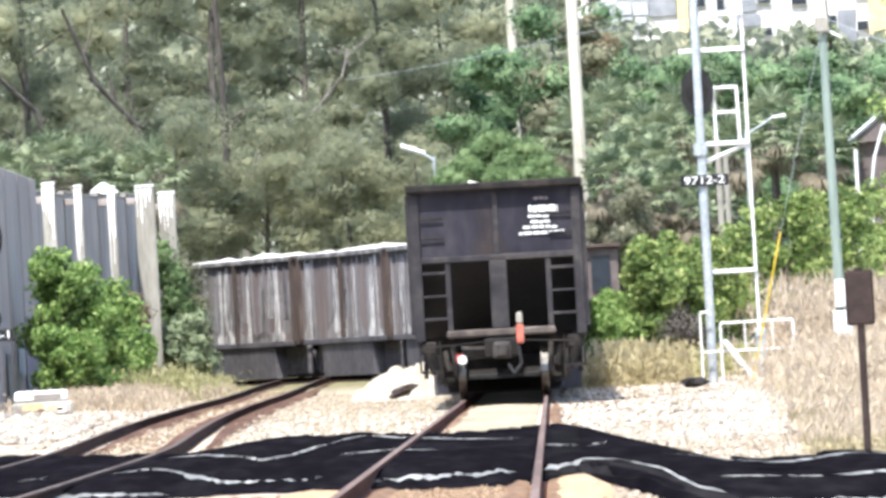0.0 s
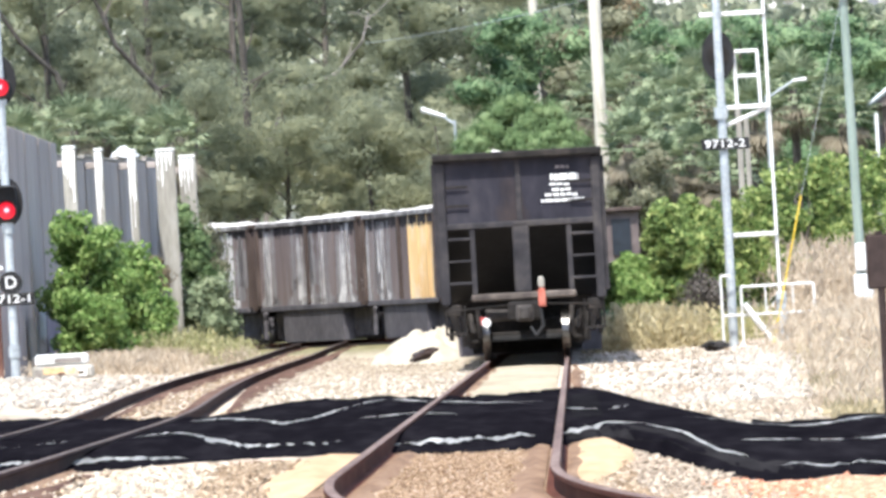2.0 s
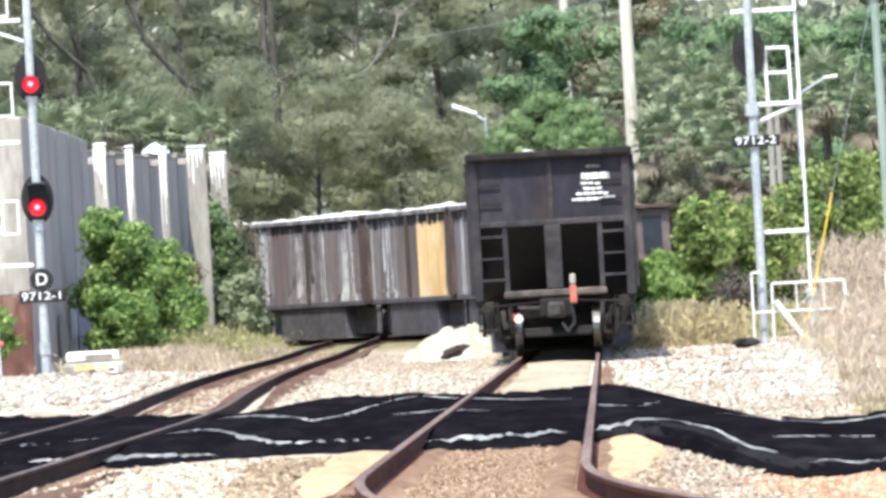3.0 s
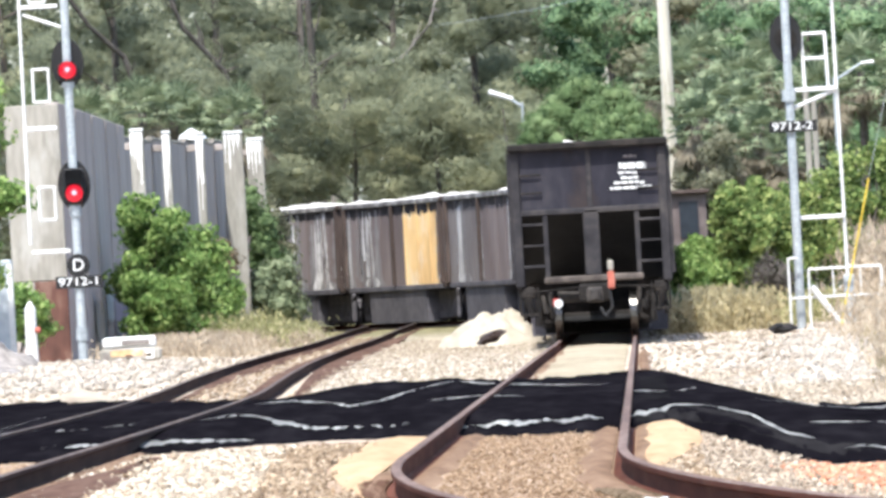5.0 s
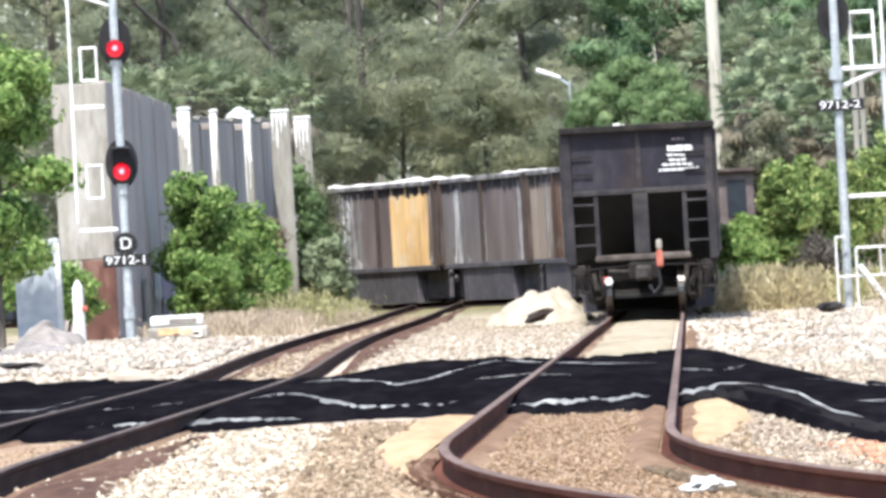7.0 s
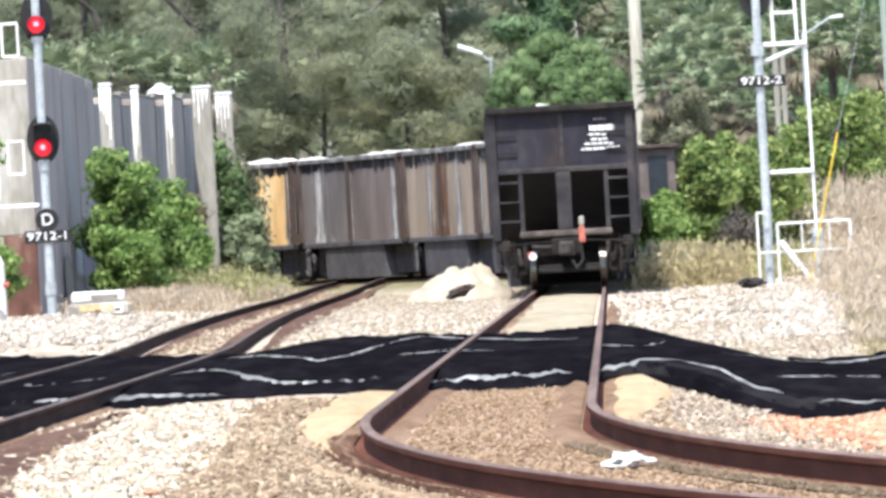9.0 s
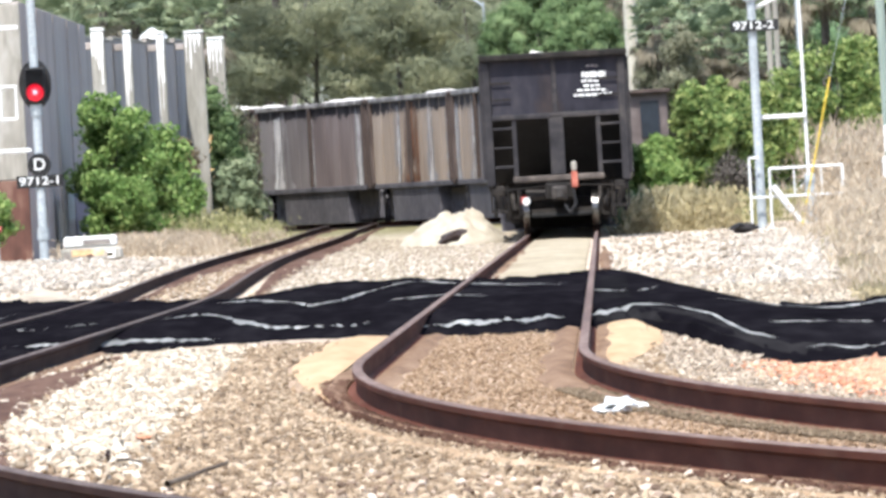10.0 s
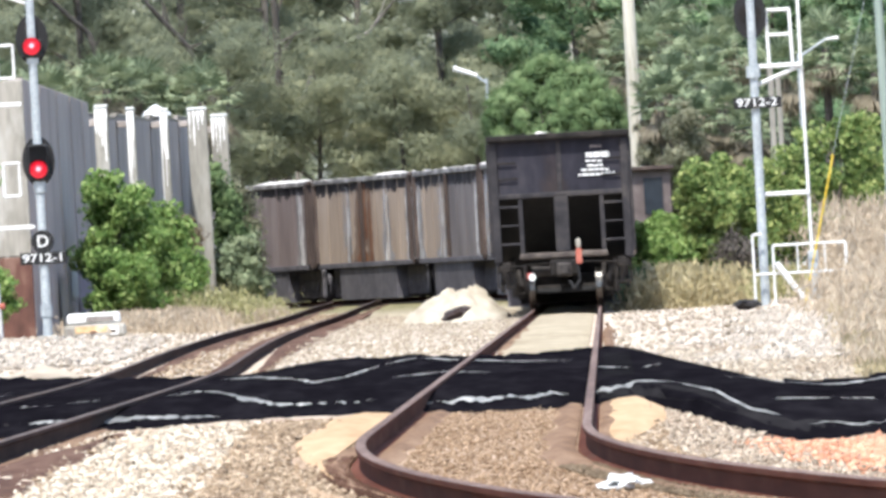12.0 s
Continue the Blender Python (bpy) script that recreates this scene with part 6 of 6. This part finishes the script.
def build_walls():
    # near block: a pale end face across, a grey flank along the track
    w = new("wall_block")
    tagged(w, "tall grey concrete wall with a pale rust-stained end", "concrete wall", kind="structure")
    w.matrix_world = pose(-8.72, 300, -0.1, 0, 0, -0.56)
    part("flank", boxed(-0.35, 0.0, 0.02, 46, 0, 6.3, bevel=0.02), CONCRETE_GREY, w)
    part("end_face", boxed(-1.32, 0.0, -0.22, 0.0, 2.0, 6.25, bevel=0.02), CONCRETE_PALE, w)
    part("rusty_panel", boxed(-0.78, 0.0, -0.24, 0.0, 0.0, 1.98, bevel=0.02), WALL_RUST, w, "rusty brown lower panel")
    part("lower_panel", boxed(-1.3, -0.79, -0.2, 0.0, 0.0, 1.98, bevel=0.02), CONCRETE_GREY, w)
    for k in (10, 21, 31, 40):
        part("joint_strip", boxed(0.0, 0.035, k, k + 0.5, 0, 6.25), CONCRETE_GREY, w)
    # painted patches low on the flank
    for y0, y1, z0, z1, m, text in ((30, 45.6, 0.15, 2.1, LILAC, "faded lilac paint patch"), (16, 24, 0.2, 1.35, CONCRETE_PALE, "pale scraped patch"), (24.5, 29.5, 0.9, 1.9, PALE_BLUE, "pale grey-blue paint patch")):
        rng = random.Random(int(y0))
        n = 12
        low = [z0 + rng.uniform(-0.12, 0.12) for _ in range(n + 1)]
        high = [z1 + rng.uniform(-0.25, 0.2) for _ in range(n + 1)]
        verts = [(0.039, y0 + (y1 - y0) * i / n, (low, high)[k][i]) for i in range(n + 1) for k in (0, 1)]
        mesh_object("paint_patch", verts, [(2 * i, 2 * i + 2, 2 * i + 3, 2 * i + 1) for i in range(n)], m, w, text)
    # wall with posts further on
    w = new("wall_posts")
    tagged(w, "grey concrete panel wall with pale posts", "concrete wall", kind="structure")
    posts = ((-8.26, 352, 0.38, 6.1), (-7.67, 367, 0.25, 6.2), (-6.96, 382, 0.26, 6.32), (-6.35, 397, 0.62, 6.5), (-5.83, 412, 0.56, 6.45))   # x, y, width, top
    for i, (x, y, wide, zt) in enumerate(posts):
        z = ground_height(x, y)
        part("wall_post", boxed(x, x + wide, y - 0.3, y + 0.3, z - 0.1, zt, bevel=0.03), CONCRETE_PALE, w)
        part("post_cap", boxed(x - 0.01, x + wide + 0.01, y - 0.31, y + 0.31, zt + 0.003, zt + 0.1, bevel=0.03), WHITE_STEEL, w, "white cap")
        part("wall_tie", boxed(x - 0.3, x - 0.004, y - 0.1, y + 0.1, zt - 0.5, zt - 0.3, bevel=0.02), CONCRETE_GREY, w)
        rng = random.Random(60 + i)
        for k in range(4):
            # lime run-off down the post's face, uneven and tapering
            xa = x + wide * (0.1 + 0.22 * k)
            drop, half, verts = rng.uniform(0.3, 1.6) * (2.2 if i in (1, 2) else 1.0), rng.uniform(0.02, 0.055), []
            for m in range(9):
                h = half * (1.2 - m / 8) + rng.uniform(-0.012, 0.012)
                for e in (-1, 1):
                    verts.append((min(x + wide - 0.01, max(x + 0.01, xa + e * max(0.008, h))), y - 0.304 - 0.003 * k, zt - 0.02 - drop * m / 8))
            mesh_object("lime_stain", verts, [(2 * m, 2 * m + 1, 2 * m + 3, 2 * m + 2) for m in range(8)], STREAK, w, "white run-off stain")
        if i < len(posts) - 1:
            xe, ye, _, ze = posts[i + 1]
            d = Vector((xe - x, ye - y, 0))
            m = boxed(-0.08, 0.08, 0.0, d.length - 0.004, z - 0.1, min(zt, ze) - 0.14, bevel=0.02)
            p = part("wall_panel", m, CONCRETE_GREY, w)
            p.matrix_basis = pose(x - 0.38, y, 0, 0, 0, math.degrees(math.atan2(-d.x, d.y)))
            part("wall_coping", boxed(-0.1, 0.1, 0.0, d.length - 0.004, min(zt, ze) - 0.136, min(zt, ze) - 0.06, bevel=0.02), CONCRETE_PALE, w).matrix_basis = p.matrix_basis


def far_building():
    x, y = 30, 660
    z = ground_height(x, y) - 0.2
    t = thing("white_building", x, y, z, "white and cream multi-storey building far behind the trees", "building")
    part("wall", boxed(-21, 14.5, 0, 14, 0, 25, bevel=0.05), WALL_WHITE, t)
    part("roof", boxed(-21.4, 14.9, -0.4, 14.4, 25.004, 25.5, bevel=0.05), ROOF_GREY, t)

    def panel(name, x0, x1, z0, z1, mat, deep, label=""):
        return part(name, boxed(x0 - x, x1 - x, -deep, -0.004, z0 - z, z1 - z, bevel=0.01), mat, t, label)

    panel("cream_panel", 15.48, 18.14, 18.66, 24, CREAM, 0.06, "cream wall panel")
    panel("pilaster", 18.75, 19.32, 0, 24.5, CREAM, 0.4, "cream pilaster")
    panel("cream_bay", 28.9, 30.4, 0, 18.26, CREAM, 0.6, "cream projecting bay")
    # grey wall panels; the middle two paint the shade of recesses
    for x0, x1, z0, z1 in ((17.23, 18.71, 17.66, 18.63), (21.97, 22.95, 17.64, 20.4), (21.84, 23.15, 16.85, 17.5), (27.22, 28.22, 0, 17.47)):
        panel("grey_panel", x0, x1, z0, z1, HAZE_GREY, 0.15, "blue-grey wall panel, some with recess shade painted in")
    for x0, x1, z0, z1 in ((14.46, 15.42, 17.86, 18.6), (15.51, 16.31, 17.81, 18.55), (16.4, 17.2, 17.76, 18.5), (14.68, 17.1, 17.17, 17.68)):
        panel("balcony", x0, x1, z0, z1, ROOF_GREY, 0.3, "pale grey balcony front")
    upper = ((14.06, 14.7, 18.6, 19.43), (15.54, 16.18, 18.64, 19.79), (16.42, 17.19, 18.7, 19.23), (18.2, 18.72, 18.66, 19.65), (19.67, 20.24, 18.03, 19.12), (20.86, 21.25, 17.72, 18.61),
             (23.0, 23.7, 18.04, 19.12), (24.85, 25.62, 17.87, 19.02), (28.28, 28.84, 18.13, 18.96), (31.6, 32.3, 18.0, 19.1), (34.0, 34.7, 18.0, 19.1))
    lower = ((23.21, 23.72, 16.3, 16.75), (24.93, 25.51, 16.27, 16.78), (26.62, 27.17, 16.43, 17.19), (28.26, 28.84, 16.34, 16.81))
    rows = [(w, 0.0) for w in lower + upper] + [(w, 2.4) for w in upper]
    for (x0, x1, z0, z1), up in rows:
        z0, z1 = z0 + up, z1 + up
        f = panel("window", x0 - 0.06, x1 + 0.06, z0 - 0.06, z1 + 0.06, WALL_WHITE, 0.2)
        part("pane", boxed(x0 - x, x1 - x, -0.23, -0.204, z0 - z, z1 - z), GLASS_DARK, f)


def build_things():
    signal_left()
    signal_right()
    build_walls()
    pole(7.98, 400, 16.5, 0.225, POLE_PALE, "pale weathered concrete utility pole")
    pole(7.12, 475, 19, 0.2, POLE_PALE, "pale concrete utility pole further off")
    t = pole(9.66, 240, 7.0, 0.1, POLE_GREEN, "grey-green utility pole with white meter boxes", lean=-0.07)
    part("top_box", boxed(-0.2, 0.06, -0.2, 0.1, 6.78, 7.1, bevel=0.03), CONCRETE_PALE, t, "weathered box at the pole's top")
    part("side_arm", rodded((-0.02, 0, 6.85), (0.3, -0.05, 6.66), 0.03), WHITE_STEEL, t)
    wire("guy_wire", (9.58, 239.7, 6.75), (8.56, 239.7, 2.84), 0.0, "pale guy wire slanting down from the pole", 0.005)
    part("meter_box", boxed(-0.17, 0.19, -0.42, -0.13, 0.9, 1.4, bevel=0.03), WHITE_STEEL, t, "white meter box")
    part("conduit", boxed(-0.1, 0.08, -0.36, -0.16, 0.52, 0.895, bevel=0.02), BLACK, t, "dark conduit below the meter box")
    part("upper_box", boxed(-0.12, 0.14, -0.4, -0.13, 1.46, 2.0, bevel=0.03), WHITE_STEEL, t)
    pole(10.55, 340, 6.1, 0.1, CONCRETE_PALE, "thin grey pole behind the signal")
    pole(10.88, 344, 6.0, 0.09, CONCRETE_PALE, "thin grey pole behind the signal")
    street_lamp(3.45, 420, 7.45, -1.0, 0.36, "grey street lamp with a short arm above the trees", True)
    street_lamp(14.0, 420, 7.7, 1.25, 0.45, "grey street lamp with a raised arm")
    # yellow guard on a guy wire
    t = thing("guy_guard", 7.85, 239.7, ground_height(7.85, 239.7), "yellow guy-wire guard beside the signal", "guy guard")
    part("guard", rodded((0, 0, 0), (0.71, 0, 2.84 - ground_height(7.85, 239.7)), 0.015), YELLOW, t)
    # small sign by the road seen from behind
    t = thing("sign", 4.72, 113, ground_height(4.72, 113), "dark brown sign on a thin post beside the road", "sign")
    part("post", rodded((0, 0, -0.1), (0.0, 0, 1.75), 0.035), SIGN_BACK, t)
    part("board", boxed(-0.13, 0.13, -0.045, -0.02, 1.22, 1.72, bevel=0.02), SIGN_BACK, t)
    # low barrier on the gravel
    t = thing("barrier", -6.6, 272, ground_height(-6.6, 272), "low white barrier with an orange stripe on the gravel", "barrier")
    part("block", boxed(-0.7, 0.66, -0.3, 0.3, 0.0, 0.3, bevel=0.06), CONCRETE_PALE, t)
    part("top_beam", boxed(-0.62, 0.55, -0.25, 0.25, 0.304, 0.55, bevel=0.05), WHITE_STEEL, t)
    part("dark_gap", boxed(-0.2, 0.4, -0.27, -0.254, 0.36, 0.47), RUBBLE, t)
    for xa, xb, za, zb, m in ((-0.62, -0.5, 0.06, 0.2, RUBBLE), (0.32, 0.5, 0.05, 0.24, WALL_WHITE), (0.3, 0.44, 0.1, 0.16, TAN_PAINT), (-0.12, 0.02, 0.1, 0.15, WALL_RUST), (-0.35, -0.2, 0.03, 0.09, RUBBLE)):
        part("stain_patch", boxed(xa, xb, -0.322, -0.316, za, zb), m, t)
    part("stripe", boxed(-0.45, 0.25, -0.312, -0.302, 0.12, 0.26), TAN_PAINT, t, "faded orange stripe")
    # cabinet and hydrant by the left signal
    t = thing("metal_cabinet", -9.66, 276, ground_height(-9.66, 276), "pale blue metal cabinet beside the tree", "cabinet")
    part("body", boxed(-0.6, 0.42, -0.3, 0.3, 0, 2.4, bevel=0.04), PALE_BLUE, t)
    part("door_edge", boxed(0.3, 0.42, -0.33, -0.304, 0.05, 2.3), WHITE_STEEL, t)
    t = thing("hydrant", -9.35, 290, ground_height(-9.35, 290), "white hydrant with a red cap beside the wall", "hydrant")
    bm = rodded((0, 0, 0), (0, 0, 1.3), 0.15, 0.13, 12)
    rod(bm, (0, 0, 1.3), (0, 0, 1.48), 0.13, 0.03, 12)
    part("barrel", bm, WHITE_STEEL, t)
    part("cap", rodded((0.1, -0.05, 0.8), (0.22, -0.08, 0.8), 0.07), ORANGE, t)
    # white litter between the rails
    lump("litter", "crumpled white litter lying between the rails", WHITE_STEEL, 1.19, 68.4, -0.135, 0.115, 0.35, 0.05, 8.0, "litter", 0.7)
    # far buildings
    far_building()
    t = thing("house", 19.3, 425, ground_height(19.3, 425) - 0.1, "brown house with a pale blue roof edge among the trees", "house")
    part("wall", boxed(-1.2, 3.5, 0, 5, 0, 7.18, bevel=0.03), ROOF_BROWN, t)
    bm = bmesh.new()
    vs = [bm.verts.new(v) for v in ((-1.6, -0.3, 7.2), (3.9, -0.3, 7.2), (1.2, -0.3, 9.3), (-1.6, 5.3, 7.2), (3.9, 5.3, 7.2), (1.2, 5.3, 9.3))]
    for f in ((0, 1, 2), (3, 4, 5), (0, 2, 5, 3), (1, 2, 5, 4), (0, 1, 4, 3)):
        bm.faces.new([vs[i] for i in f])
    roof = part("roof", bm, ROOF_BROWN, t)
    for a in (-1.68, 3.98):
        part("bargeboard", rodded((a, -0.36, 7.22), (1.2, -0.36, 9.4), 0.09, sides=4), PALE_BLUE, roof, "pale blue edge board")
    # white frame above the shrubs
    t = thing("pipe_trestle", 14.1, 317, ground_height(14.1, 317) - 0.05, "white pipe frame with splayed legs among the shrubs", "pipe frame")
    for e in (-1, 1):
        part("leg", tube(bmesh.new(), [Vector((0, 0, 6.2)), Vector((e * 0.27, 0, 5.4)), Vector((e * 0.4, 0, 4.6)), Vector((e * 0.4, 0, 0))], 0.04, 0.04, 6), WHITE_STEEL, t)
    part("stub", rodded((-0.75, 0, 0), (-0.75, 0, 5.6), 0.05), WHITE_STEEL, t)
    mound("white_sheet", "white crumpled sheet lying on the wall's top", WHITE_STEEL, -7.08, 384, 0.45, 0.5, 0.3, 14.0, "sheet", 1.2).location.z = 6.28
    t = thing("shed", 8.22, 377, ground_height(8.22, 377) - 0.1, "brown-grey shed with a dark window behind the shrubs", "shed")
    part("wall", boxed(-0.95, 0.28, 0, 4, 0, 3.78, bevel=0.03), ROOF_BROWN, t)
    part("eave", boxed(-1.05, 0.38, -0.25, 4.2, 3.784, 3.9, bevel=0.02), DARK_POST, t)
    part("window", boxed(-0.55, 0.02, -0.05, -0.004, 2.45, 3.55), GLASS_DARK, t)
    wire("overhead_wire", (9.6, 239.95, 6.95), (14.0, 232, 5.2), 0.2, "thin grey overhead wire", 0.008)
    wire("overhead_wire", (0.6, 430, 10.3), (7.96, 399.78, 10.72), 0.12, "thin grey overhead wire")
    wire("overhead_wire", (7.97, 399.78, 10.72), (14.6, 331, 10.3), 0.2, "thin grey overhead wire")


build_things()


# the nearest loose stones, one by one
def build_near_stones():
    rng = random.Random(77)
    shapes = []
    for k in range(8):
        bm = bmesh.new()
        bmesh.ops.create_icosphere(bm, subdivisions=1, radius=1.0)
        for v in bm.verts:
            v.co *= rng.uniform(0.7, 1.15)
            v.co.z *= 0.75
        me = bpy.data.meshes.new("stone")
        bm.to_mesh(me)
        bm.free()
        me.materials.append(LOOSE_STONE)
        shapes.append(me)
    made = 0
    while made < 300:
        y = rng.uniform(43.5, 56)
        o = rng.uniform(-3.3, 2.0)
        if abs(abs(o) - 0.752) < 0.12 or abs(abs(o + float(spacing(y))) - 0.752) < 0.12:
            continue
        x = track(y)[0] + o
        if abs(x) > 0.041 * y:
            continue
        ob = new("stone", shapes[made % 8])
        r = rng.uniform(0.014, 0.034)
        ob.parent = GROUND
        ob.matrix_basis = Matrix.LocRotScale((x, y, -0.15 + 0.25 * r), Euler((rng.uniform(-0.5, 0.5), rng.uniform(-0.5, 0.5), rng.uniform(0, 6.3))), (r, r * rng.uniform(0.7, 1.2), r))
        made += 1


build_near_stones()


def motions():
    times = [float(i) for i in range(13)]
    for k, car in enumerate(TRAIN):
        walk(car, [(t, car_pose(k, t)) for t in times])
    turns = [0.1 * i for i in range(121)]
    for car in TRAIN[:1] + TRAIN[6:12]:
        for ob in car.children_recursive:
            if ob.name.startswith("wheelset"):
                y = ob.location.y
                walk(ob, [(t, pose(0, y, 0.46, -math.degrees(gone(t) / 0.46))) for t in turns])


motions()
